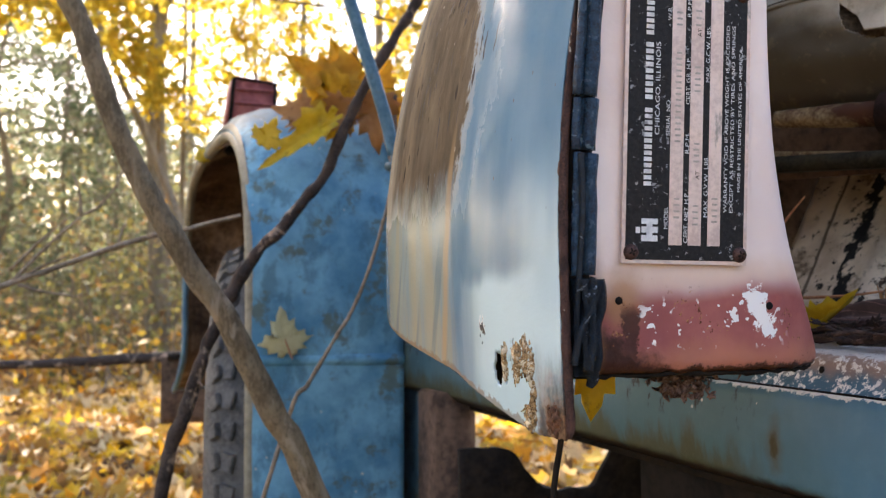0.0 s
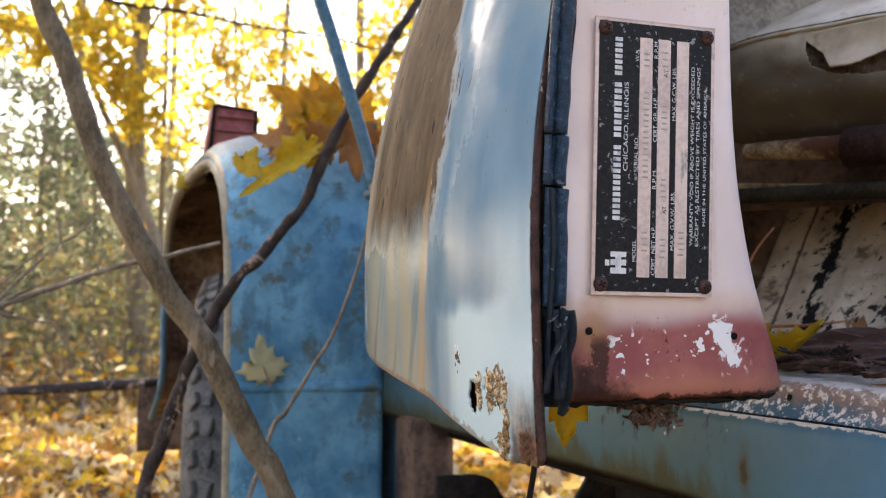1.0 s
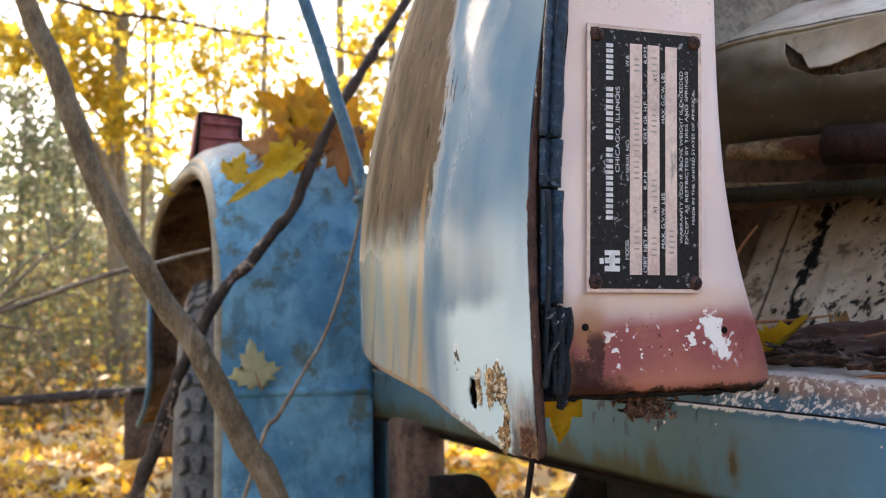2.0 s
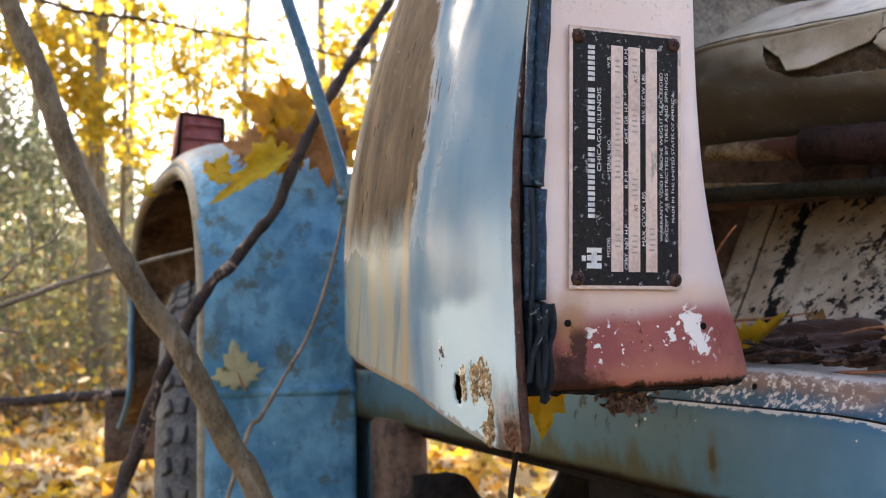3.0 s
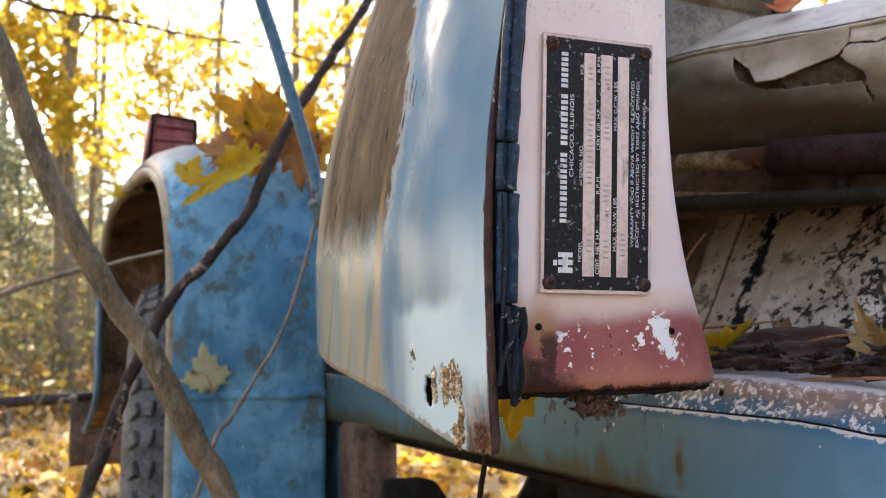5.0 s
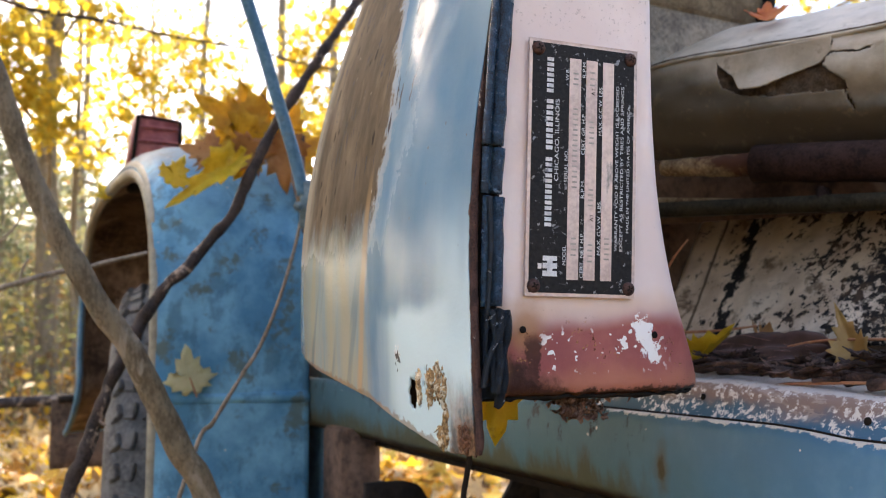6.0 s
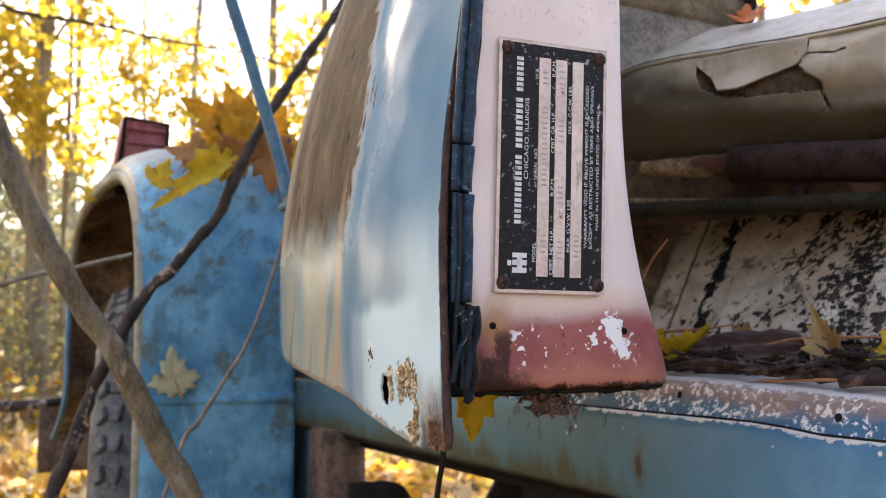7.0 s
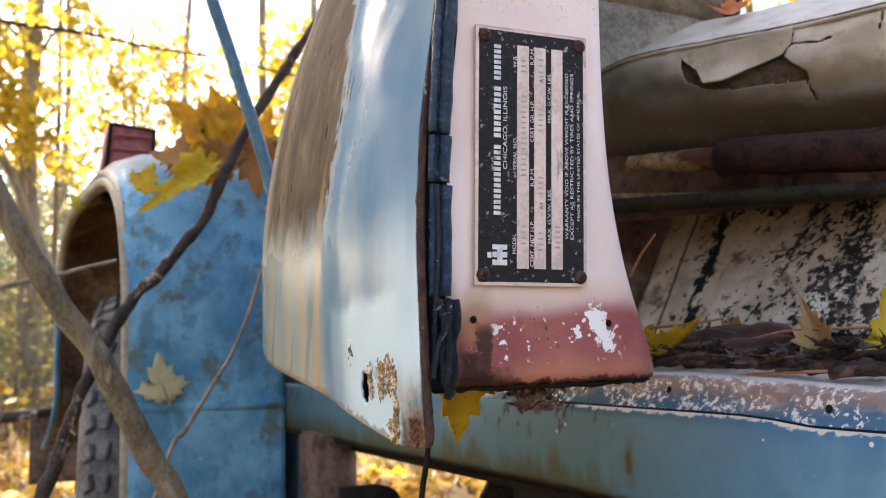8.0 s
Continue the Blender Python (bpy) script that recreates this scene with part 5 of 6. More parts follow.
part("frame_rail", box((0.62, -0.8, 0.28), (0.68, 3.6, 0.43), 0.006), "dark", truck, "dark chassis rail")
# box added only to darken the gap below the rocker
part("under_cab_darkener", box((0.53, -0.7, 0.30), (0.60, 0.80, 0.575), 0.006), "dark", truck, "dark box added to darken the space under the cab")


def frame_plate_point(u, v):
    """Black plate across the frame with a hollow upper edge."""
    x = 0.425 + 0.30 * u
    top = 0.482 + 0.058 * (1 / (1 + math.exp((x - 0.512) / 0.010))) + 5.0 * max(0.0, x - 0.60) ** 1.4 + 0.003 * noise.noise((x * 60, 0, 0))
    return Vector((x, 1.02 + 0.004 * noise.noise((x * 30, v * 5, 3)), top - 0.45 * v))


part("spring_hanger", sheet(frame_plate_point, 60, 8, 0.012), "dark", truck, "black plate under the frame")
part("step_hanger", tube([(0.265, 0.47, 0.668), (0.262, 0.47, 0.640), (0.258, 0.473, 0.60), (0.262, 0.47, 0.52)], 0.0018, 6, 4), "dark", truck, "thin black wire hanging under the cab corner")


# rear fender
LIP_YC, LIP_ZC, LIP_A, LIP_H = 1.89, 0.62, 0.50, 0.40


def arch(t):
    """t from 0, the front foot, to 1, the rear foot: lip place and outward direction."""
    if t < 0.25:
        return LIP_YC - LIP_A, 0.10 + (LIP_ZC - 0.10) * t / 0.25, -1.0, 0.0
    if t > 0.80:
        k = (t - 0.80) / 0.20
        return LIP_YC + LIP_A + 0.30 * k * k, LIP_ZC - 0.16 * k, 1.0, 0.0
    a = math.pi * (1 - (t - 0.25) / 0.55)
    c, s = math.cos(a), math.sin(a)
    e = 0.58
    return LIP_YC + LIP_A * math.copysign(abs(c) ** e, c), LIP_ZC + LIP_H * s ** e, c, s


def fender_section(w):
    pts = ((0.0, 0.245, 0.012), (0.06, 0.240, 0.004), (0.12, 0.236, 0.016), (0.2, 0.240, 0.030), (0.34, 0.258, 0.062), (0.5, 0.30, 0.088), (0.7, 0.36, 0.098), (1.0, 0.475, 0.100))
    for (a, xa, oa), (b, xb, ob_) in zip(pts, pts[1:]):
        if w <= b:
            f = (w - a) / (b - a)
            return xa + (xb - xa) * f, oa + (ob_ - oa) * f
    return pts[-1][1], pts[-1][2]


def fender_point(u, v):
    y, z, dy, dz = arch(u)
    x, off = fender_section(v)
    front = 0.28 if dy < 0 else 0.8
    q = Vector((x, y + dy * off * front, z + max(dz, 0) * off * 0.62))
    q.y += 0.003 * noise.noise((x * 9, z * 7, 0))
    return q


fender = part("rear_fender", sheet(fender_point, 150, 40, -0.003), "fender", truck, "rounded blue rear fender with worn mottled paint")
part("fender_lip", tube([Vector((0.243, arch(k / 60)[0], arch(k / 60)[1])) for k in range(0, 45)], 0.0105, 10, 1), "lip", fender, "pale rolled edge of the wheel opening, sunlight in its colour")
part("fender_lip", tube([Vector((0.243, arch(k / 60)[0], arch(k / 60)[1])) for k in range(44, 61)], 0.007, 8, 1), "blue", fender, "blue rear edge of the wheel opening")
part("pressed_bead", tube([Vector((fender_section(w)[0], LIP_YC - LIP_A - 0.28 * fender_section(w)[1] + 0.004, 0.628 - 0.004 * w)) for w in [0.16 + 0.84 * k / 20 for k in range(21)]], 0.0095, 10, 1), "fender", fender, "pressed bead across the fender front")
# pale band stands for sun on the shoulder
part("fender_shoulder", sheet(lambda u, v: fender_point(0.34 + 0.40 * u, 0.14 + 0.09 * v) + Vector((-0.0015, 0, 0.0012)), 60, 8, 0.0), "lip", fender, "pale sunlit band laid over the fender shoulder")
part("fender_liner", sheet(lambda u, v: Vector((0.475, 1.39 + 1.0 * u, 0.10 + 0.95 * v)), 6, 6, 0.004), "undercoat", fender, "dark brown inner wall of the wheel well")
part("fender_liner", sheet(lambda u, v: fender_point(0.34 + 0.66 * u, 0.10 + 0.9 * v).lerp(Vector((fender_section(0.10 + 0.9 * v)[0] + 0.16, 1.89, 0.55)), 0.045), 60, 10, 0.0), "undercoat", fender, "brown undercoated inside of the fender")


# wheel
def tyre_mesh():
    bm = bmesh.new()
    n, cy, cz, R = 72, 1.93, 0.405, 0.425
    prof = ((0.232, 0.62), (0.214, 0.70), (0.205, 0.78), (0.205, 0.84), (0.211, 0.893), (0.222, 0.935), (0.238, 0.965), (0.262, 0.985), (0.30, 0.994), (0.34, 0.985), (0.364, 0.962), (0.382, 0.90), (0.385, 0.80), (0.375, 0.62))
    rings = []
    for i in range(n):
        a = 2 * math.pi * i / n
        rings.append([bm.verts.new((x, cy + R * r * math.cos(a), cz + R * r * math.sin(a))) for x, r in prof])
    for i in range(n):
        p, q = rings[i], rings[(i + 1) % n]
        for k in range(len(prof) - 1):
            bm.faces.new((p[k], q[k], q[k + 1], p[k + 1]))
    return bm


STEER = Matrix.Translation((0.206, 1.53, 0)) @ Matrix.Rotation(radians(-11), 4, "Z") @ Matrix.Translation((-0.225, -1.53, 0))
tyre_bm = tyre_mesh()
tyre_bm.transform(STEER)
wheel = part("wheel", tyre_bm, "tyre", truck, "dusty old truck tyre")
lugs = bmesh.new()
for i in range(52):
    a = 2 * math.pi * i / 52
    m = Matrix.Translation((0.0, 1.93, 0.405)) @ Matrix.Rotation(a, 4, "X")
    for x, r, slope, half, deep, tw in ((0.2225, 0.404, -1.02, 0.013, 0.0125, 0.30), (0.247, 0.4185, -0.55, 0.011, 0.0145, -0.25), (0.276, 0.4235, -0.16, 0.013, 0.017, 0.28), (0.305, 0.4240, 0.0, 0.012, 0.017, -0.28), (0.333, 0.4215, 0.25, 0.012, 0.0165, 0.28), (0.361, 0.410, 0.75, 0.012, 0.014, -0.25)):
        mm = m @ Matrix.Translation((x, 0, r)) @ Matrix.Rotation(slope, 4, "Y") @ Matrix.Rotation(tw, 4, "Z")
        box((-half, -deep, -0.010), (half, deep, 0.0012), 0.0020, lugs, mm)
lugs.transform(STEER)
part("tread", lugs, "tyre", wheel, "blocky tread", smooth=False)
rim_bm = disc((0.26, 1.93, 0.405), (-1, 0, 0), 0.262, 0.03, 40, -0.01)
rim_bm.transform(STEER)
part("rim", rim_bm, "rust", wheel, "rusty wheel rim")
part("mud_flap", sheet(lambda u, v: Vector((0.232 + 0.16 * u, 3.0 + 0.01 * math.sin(u * 5), 0.325 + 0.21 * v)), 8, 8, 0.008), "liner", truck, "brown mud flap behind the wheel")
part("mud_flap_bracket", tube([(0.25, 3.0, 0.535), (0.40, 2.98, 0.54), (0.62, 2.95, 0.5)], 0.012, 8, 3), "dark", truck)


def tapered_lamp():
    bm = box((0.284, 1.925, 1.060), (0.383, 2.00, 1.192), 0.008)
    for p in bm.verts:
        p.co.x += 0.12 * (p.co.z - 1.14) * (1.0 if p.co.x < 0.33 else 0.2)
        p.co.z -= 0.09 * (p.co.x - 0.29) * (1.0 if p.co.z > 1.14 else 0.0)
    return bm


lamp = part("marker_lamp", tapered_lamp(), "lens", truck, "faded red marker lamp on the fender")
part("lamp_base", box((0.284, 1.930, 1.030), (0.375, 2.005, 1.064), 0.004), "dark", lamp)
part("lens_rib", box((0.297, 1.917, 1.158), (0.377, 1.926, 1.164), 0.002), "lens", lamp, "rib across the lens")
part("lens_rib", box((0.292, 1.917, 1.128), (0.377, 1.926, 1.134), 0.002), "lens", lamp, "rib across the lens")
part("lamp_frame", tube([(0.282, 1.924, 1.06), (0.2925, 1.924, 1.184), (0.380, 1.924, 1.178), (0.378, 1.924, 1.06)], 0.0045, 8, 1), "dark", lamp, "dark corroded frame")


# ---- branches, twigs and leaves ----
LOBES = ((0.0, -0.02), (0.10, -0.10), (0.22, -0.06), (0.20, 0.02), (0.40, 0.02), (0.36, 0.12), (0.56, 0.24), (0.40, 0.27), (0.44, 0.40), (0.28, 0.36), (0.22, 0.46), (0.26, 0.62), (0.13, 0.60), (0.10, 0.76), (0.0, 0.95))


def leaf_bm(size, curl=0.2, seed=0, fold=0.0):
    """A maple leaf in its own coordinates: base at the origin, tip along y."""
    rnd = random.Random(seed)
    outline = [(x * rnd.uniform(0.9, 1.1), y * rnd.uniform(0.95, 1.05)) for x, y in LOBES]
    outline += [(-x * rnd.uniform(0.85, 1.1), y * rnd.uniform(0.95, 1.05)) for x, y in LOBES[-2:0:-1]]

    def lift(x, y):
        return curl * (x * x * 0.9 + (y - 0.3) ** 2 * 0.7) + fold * abs(x) + 0.06 * noise.noise((x * 4, y * 4, seed * 1.7))
    bm = bmesh.new()
    rings = []
    for k in (1.0, 0.66, 0.33):
        rings.append([bm.verts.new((x * k * size, (0.28 + (y - 0.28) * k) * size, lift(x * k, 0.28 + (y - 0.28) * k) * size)) for x, y in outline])
    mid = bm.verts.new((0, 0.28 * size, lift(0, 0.28) * size - 0.01 * size))
    n = len(outline)
    for a, b in zip(rings, rings[1:]):
        for i in range(n):
            bm.faces.new((a[i], a[(i + 1) % n], b[(i + 1) % n], b[i]))
    for i in range(n):
        bm.faces.new((rings[-1][i], rings[-1][(i + 1) % n], mid))
    thicken(bm, 0.0005)
    return bm


def stick(name, points, radius, material, label, category, rough=0.25, seg=12, side=(), group="", leaves=0):
    base = min(points, key=lambda p: p[2])
    ob = thing(name, base, label, category, group)
    part("stem", tube(points, radius, seg, 7, rough, seed=len(points)), material, ob)
    for pts, r in side:
        part("side_twig", tube(pts, (r, r * 0.4) if r > 0.002 else r, 7, 4, rough), material, ob)
    # leaves out of view, added to dapple the sun on the cab side
    rnd = random.Random(77)
    for k in range(leaves):
        pts, r = side[k % 6] if k % 24 == 0 else side[6 + k % (len(side) - 6)]
        q = Vector(pts[rnd.randint(1, len(pts) - 1)]) + Vector((rnd.gauss(0, 0.04), rnd.gauss(0, 0.05), abs(rnd.gauss(0.02, 0.04))))
        bm = leaf_bm(rnd.uniform(0.065, 0.11), 0.3, k, 0.1)
        bm.transform(Matrix.Translation(q) @ Euler((rnd.uniform(-1, 1), rnd.uniform(-1, 1), rnd.uniform(0, 6.3))).to_matrix().to_4x4())
        part("leaf", bm, "leaf_yellow", ob)
    return ob


# leafy twigs above the view, added to shade the upper cab side
rg = random.Random(15)
SHADE_TWIGS = []
for k in range(12):
    z = 1.32 + 0.036 * k
    x = -0.095 - 0.285 * (z - 1.32)
    dx, dz = rg.uniform(-0.09, 0.09), rg.uniform(0.03, 0.12)
    SHADE_TWIGS.append(([(x, 1.03, z), (x + dx * 0.4, 1.15, z + dz * 0.4), (x + dx * 0.7, 1.29, z + dz * 0.7), (x + dx, 1.43, z + dz)], 0.0045))
stick("sapling", [(-0.24, 1.0, 1.86), (-0.20, 1.01, 1.70), (-0.16, 1.02, 1.55), (-0.075, 1.04, 1.25), (-0.026, 1.05, 1.08), (0.003, 1.05, 1.012), (0.0275, 1.05, 0.938), (0.0499, 1.05, 0.881), (0.071, 1.05, 0.8381), (0.0952, 1.05, 0.7948), (0.1228, 1.05, 0.7477), (0.1515, 1.05, 0.7094), (0.1698, 1.05, 0.674), (0.1922, 1.05, 0.6284), (0.2149, 1.05, 0.5823), (0.2412, 1.05, 0.5354), (0.30, 1.07, 0.36), (0.33, 1.08, 0.0)],
      (0.0105, 0.0155), "bark", "slim grey brown sapling stem leaning across the fender", "sapling", 0.16,
      side=SHADE_TWIGS, leaves=230)
stick("fallen_branch", [(0.62, 1.36, 1.42), (0.56, 1.34, 1.30), (0.5079, 1.33, 1.2168), (0.4764, 1.33, 1.1655), (0.4428, 1.33, 1.1105), (0.4102, 1.33, 1.0571), (0.383, 1.33, 1.0009), (0.3607, 1.33, 0.9552), (0.3433, 1.33, 0.9106), (0.3218, 1.33, 0.8794), (0.2965, 1.33, 0.8487), (0.2677, 1.33, 0.8144), (0.2394, 1.33, 0.785), (0.2159, 1.33, 0.7481), (0.1967, 1.33, 0.7119), (0.1817, 1.33, 0.6802), (0.167, 1.33, 0.6412), (0.1526, 1.33, 0.5949), (0.1385, 1.33, 0.5532), (0.121, 1.33, 0.505), (0.09, 1.32, 0.32), (0.06, 1.30, 0.0)],
      (0.0075, 0.0098), "darkbark", "dark wet fallen branch propped on the fender", "branch", 0.45,
      side=(([(0.412, 1.32, 1.05), (0.395, 1.31, 1.068), (0.372, 1.30, 1.088)], 0.0022), ([(0.15, 1.33, 0.61), (0.158, 1.325, 0.603), (0.165, 1.32, 0.597)], 0.004)))
stick("hanging_twig", [(0.4131, 1.22, 0.9531), (0.4139, 1.22, 0.9159), (0.4077, 1.22, 0.8703), (0.3906, 1.22, 0.8048), (0.3715, 1.22, 0.7485), (0.351, 1.22, 0.7014), (0.331, 1.22, 0.6704), (0.3114, 1.22, 0.6385), (0.2883, 1.22, 0.6016), (0.2642, 1.22, 0.5624), (0.19, 1.23, 0.30), (0.14, 1.24, 0.0)], (0.0022, 0.0034), "twig", "thin grey twig hanging beside the cab", "twig", 0.3, 8)
stick("dry_twig", [(0.2131, 1.31, 0.8374), (0.1716, 1.31, 0.8261), (0.1334, 1.31, 0.8144), (0.0975, 1.31, 0.8069), (0.0453, 1.31, 0.7898), (-0.0411, 1.31, 0.7561), (-0.0776, 1.31, 0.7422), (-0.25, 1.30, 0.66), (-0.45, 1.28, 0.40), (-0.5, 1.28, 0.0)], (0.0030, 0.0046), "twig", "pale dry twig forking over the ground", "twig", 0.3, 8,
      side=(([(-0.0815, 1.31, 0.7576), (-0.0460, 1.31, 0.7971), (-0.0093, 1.31, 0.8308)], 0.0026),
            ([(-0.0777, 1.31, 0.7437), (-0.0520, 1.31, 0.7745), (-0.0190, 1.31, 0.8092), (0.0061, 1.31, 0.8330)], 0.0032),
            ([(0.0061, 1.31, 0.8330), (0.0255, 1.31, 0.8453), (0.0462, 1.31, 0.8734), (0.0535, 1.31, 0.8972)], 0.0022),
            ([(0.0026, 1.31, 0.8313), (0.0001, 1.31, 0.8633), (-0.0092, 1.31, 0.8895)], 0.0022),
            ([(-0.0711, 1.31, 0.7460), (-0.0448, 1.31, 0.7627), (-0.0144, 1.31, 0.7761)], 0.0028),
            ([(-0.0722, 1.31, 0.7393), (-0.0436, 1.31, 0.7300), (-0.0000, 1.31, 0.7229)], 0.0026),
            ([(0.0502, 1.31, 0.7931), (0.0540, 1.31, 0.8117), (0.0601, 1.31, 0.8235)], 0.0018)))


# ---- leaves ----
def leaf(where, size, turn, material, label, group, curl=0.25, fold=0.1, seed=1, stem=0.0, stem_dir=(0.1, -1, 0.1), narrow=1.0):
    ob = thing("maple_leaf", where, label, "leaf", group)
    if isinstance(turn[0], tuple):
        tip = Vector(turn[0]).normalized()
        face = (Vector(turn[1]) - tip * tip.dot(Vector(turn[1]))).normalized()
        m = Matrix.Translation(where) @ Matrix((tip.cross(face), tip, face)).transposed().to_4x4()
    else:
        m = Matrix.Translation(where) @ Euler([radians(a) for a in turn]).to_matrix().to_4x4()
    bm = leaf_bm(size, curl, seed, fold)
    bm.transform(m @ Matrix.Diagonal((narrow, 1, 1, 1)))
    part("blade", bm, material, ob)
    if stem:
        d = Vector(stem_dir)
        pts = [m @ (Vector((0, 0.25 * size, 0.01 * size)) + d * stem * k / 4 + Vector((0, 0, 0.12 * stem * (k / 4) ** 2))) for k in range(5)]
        part("stalk", tube(pts, (0.0009, 0.0014), 6, 4), "stem", ob)
    return ob


G1 = "leaves on the fender"
leaf((0.405, 1.41, 1.05), 0.125, (78, -62, 0), "leaf_gold", "large golden maple leaf standing on the fender top", G1, 0.25, 0.1, 3)
leaf((0.410, 1.42, 1.035), 0.125, (78, -18, 8), "leaf_gold", "large golden maple leaf standing on the fender top", G1, 0.3, 0.1, 4)
leaf((0.455, 1.44, 1.05), 0.085, (75, 22, -8), "leaf_gold", "golden maple leaf leaning on the fender top", G1, 0.3, 0.1, 14)
leaf((0.405, 1.40, 1.03), 0.125, (66, -95, 5), "leaf_gold", "golden maple leaf lying along the fender top", G1, 0.3, 0.15, 24)
leaf((0.465, 1.45, 1.02), 0.10, (70, 55, 0), "leaf_gold", "golden maple leaf behind the brace rod", G1, 0.3, 0.1, 31)
leaf((0.356, 1.345, 0.992), 0.155, ((-0.80, -0.02, -0.60), (0.42, -0.55, 0.60)), "leaf_yellow", "bright yellow leaf hanging edge-on over the fender front", G1, 0.10, 0.3, 5, narrow=0.36)
leaf((0.256, 1.372, 0.950), 0.058, (75, 25, 0), "leaf_yellow", "small yellow leaf on the fender shoulder", G1, 0.3, 0.1, 6)
leaf((0.412, 1.345, 1.035), 0.100, (84, 168, 0), "leaf_brown", "brown leaf hanging over the fender edge", G1, 0.2, 0.2, 7)
leaf((0.395, 1.38, 1.02), 0.08, (60, -120, 0), "leaf_brown", "brown curled leaf on the fender", G1, 0.4, 0.3, 8)
leaf((0.33, 1.39, 1.005), 0.07, (40, -70, 10), "leaf_brown", "brown leaf flat on the fender", G1, 0.3, 0.2, 18)
leaf((0.288, 1.350, 0.640), 0.076, (88, -8, 0), "leaf_pale", "pale cream maple leaf stuck to the fender front", G1, 0.03, 0.0, 9, 0.03, (0.2, -1, 0))
leaf((0.236, 1.93, 1.006), 0.045, (60, -20, 10), "leaf_yellow", "small yellow leaf on the fender shoulder", G1, 0.2, 0.1, 61)

G2 = "leaves on the sill"
leaf((0.318, 0.52, 0.698), 0.064, (80, 184, 0), "leaf_yellow", "golden leaf caught under the door pillar", G2, 0.25, 0.2, 10)
leaf((0.572, 0.600, 0.688), 0.062, ((0.05, -0.80, 0.56), (-0.75, -0.25, 0.55)), "leaf_yellow", "yellow leaf folded up on the cab floor", G2, 0.35, 0.7, 11, 0.05, (0.3, -1, 0.3), narrow=0.42)
leaf((0.572, 0.640, 0.690), 0.045, (70, 40, -10), "leaf_gold", "small golden leaf in the corner of the cab floor", G2, 0.4, 0.4, 19)
leaf((0.600, 0.456, 0.6935), 0.050, ((0.05, 0.38, 0.90), (-0.85, -0.35, 0.25)), "leaf_tan", "tan curled leaf standing on the cab floor", G2, 0.3, 0.5, 12, narrow=0.62)
leaf((0.600, 0.390, 0.6830), 0.058, ((0.0, 0.15, 0.95), (-0.9, -0.35, 0.15)), "leaf_yellow", "yellow leaf with tan edges standing on the cab floor", G2, 0.4, 0.3, 13)
leaf((0.640, 0.585, 0.694), 0.050, (50, 30, -20), "leaf_brown", "brown leaf crumpled against the seat riser", G2, 0.5, 0.4, 35)
leaf((0.54, 0.63, 0.692), 0.07, (20, 10, 30), "leaf_brown", "brown leaf lying on the sill", G2, 0.3, 0.2, 16)


def wet_leaf(centre, length, width, tilt, turn, label):
    """A broad dark leaf pressed flat, with raised veins that fan out from its stalk."""
    m = Matrix.Translation(centre) @ Matrix.Rotation(radians(turn), 4, "Z") @ Matrix.Rotation(radians(tilt), 4, "Y")

    def blade(u, v):
        x = (u - 0.5) * 2
        half = width * (1 - abs(x) ** 2.6) ** 0.5 * (1 + 0.10 * noise.noise((x * 5, v, 3)))
        w = (v - 0.5) * 2
        return m @ Vector((w * half, x * length, 0.004 * noise.noise((x * 3, w * 2, 1)) + 0.0022 * math.cos(w * 9 + x * 2)))
    ob = thing("maple_leaf", centre, label, "leaf", G2)
    part("blade", sheet(blade, 36, 24, 0.0006, us=(0.004, 0.996)), "leaf_dark", ob)
    for k in (-0.75, -0.45, -0.15, 0.15, 0.45, 0.75):
        part("vein", tube([blade(0.06 + 0.88 * q / 8, 0.5 + 0.5 * k * (q / 8) ** 0.6) + m.to_3x3() @ Vector((0, 0, 0.0003)) for q in range(9)], (0.0004, 0.0007), 5, 2), "vein", ob, "pale raised vein")
    return ob


wet_leaf((0.590, 0.540, 0.7010), 0.064, 0.026, -42, 4, "large dark wet leaf with pale veins lying on the debris")
wet_leaf((0.598, 0.440, 0.6900), 0.050, 0.020, -25, -8, "dark wet leaf with pale veins lying on the debris")
leaf((0.715, 0.632, 1.040), 0.042, (42, 0, -50), "leaf_orange", "bright orange leaf on the seat", G2, 0.5, 0.3, 17)
for pts in ([(0.530, 0.4864, 0.6745), (0.530, 0.4638, 0.6780), (0.530, 0.4275, 0.6805), (0.532, 0.3904, 0.6815), (0.535, 0.357, 0.6795), (0.545, 0.31, 0.675)],
            [(0.600, 0.5226, 0.7045), (0.600, 0.4845, 0.7100), (0.602, 0.4181, 0.7107), (0.610, 0.37, 0.709)],
            [(0.600, 0.6504, 0.7178), (0.600, 0.5973, 0.7193), (0.600, 0.5559, 0.7228)],
            [(0.620, 0.6989, 0.771), (0.620, 0.6801, 0.7924), (0.620, 0.6579, 0.8099)]):
    solo("leaf_stalk", tube(pts, (0.0016, 0.0009), 7, 5), "stem", pts[0], "thin reddish leaf stalk lying in the cab", "stalk", "stalks in the cab")

# rotten debris on the floor and under the pillar
deb = bmesh.new()
rd = random.Random(5)
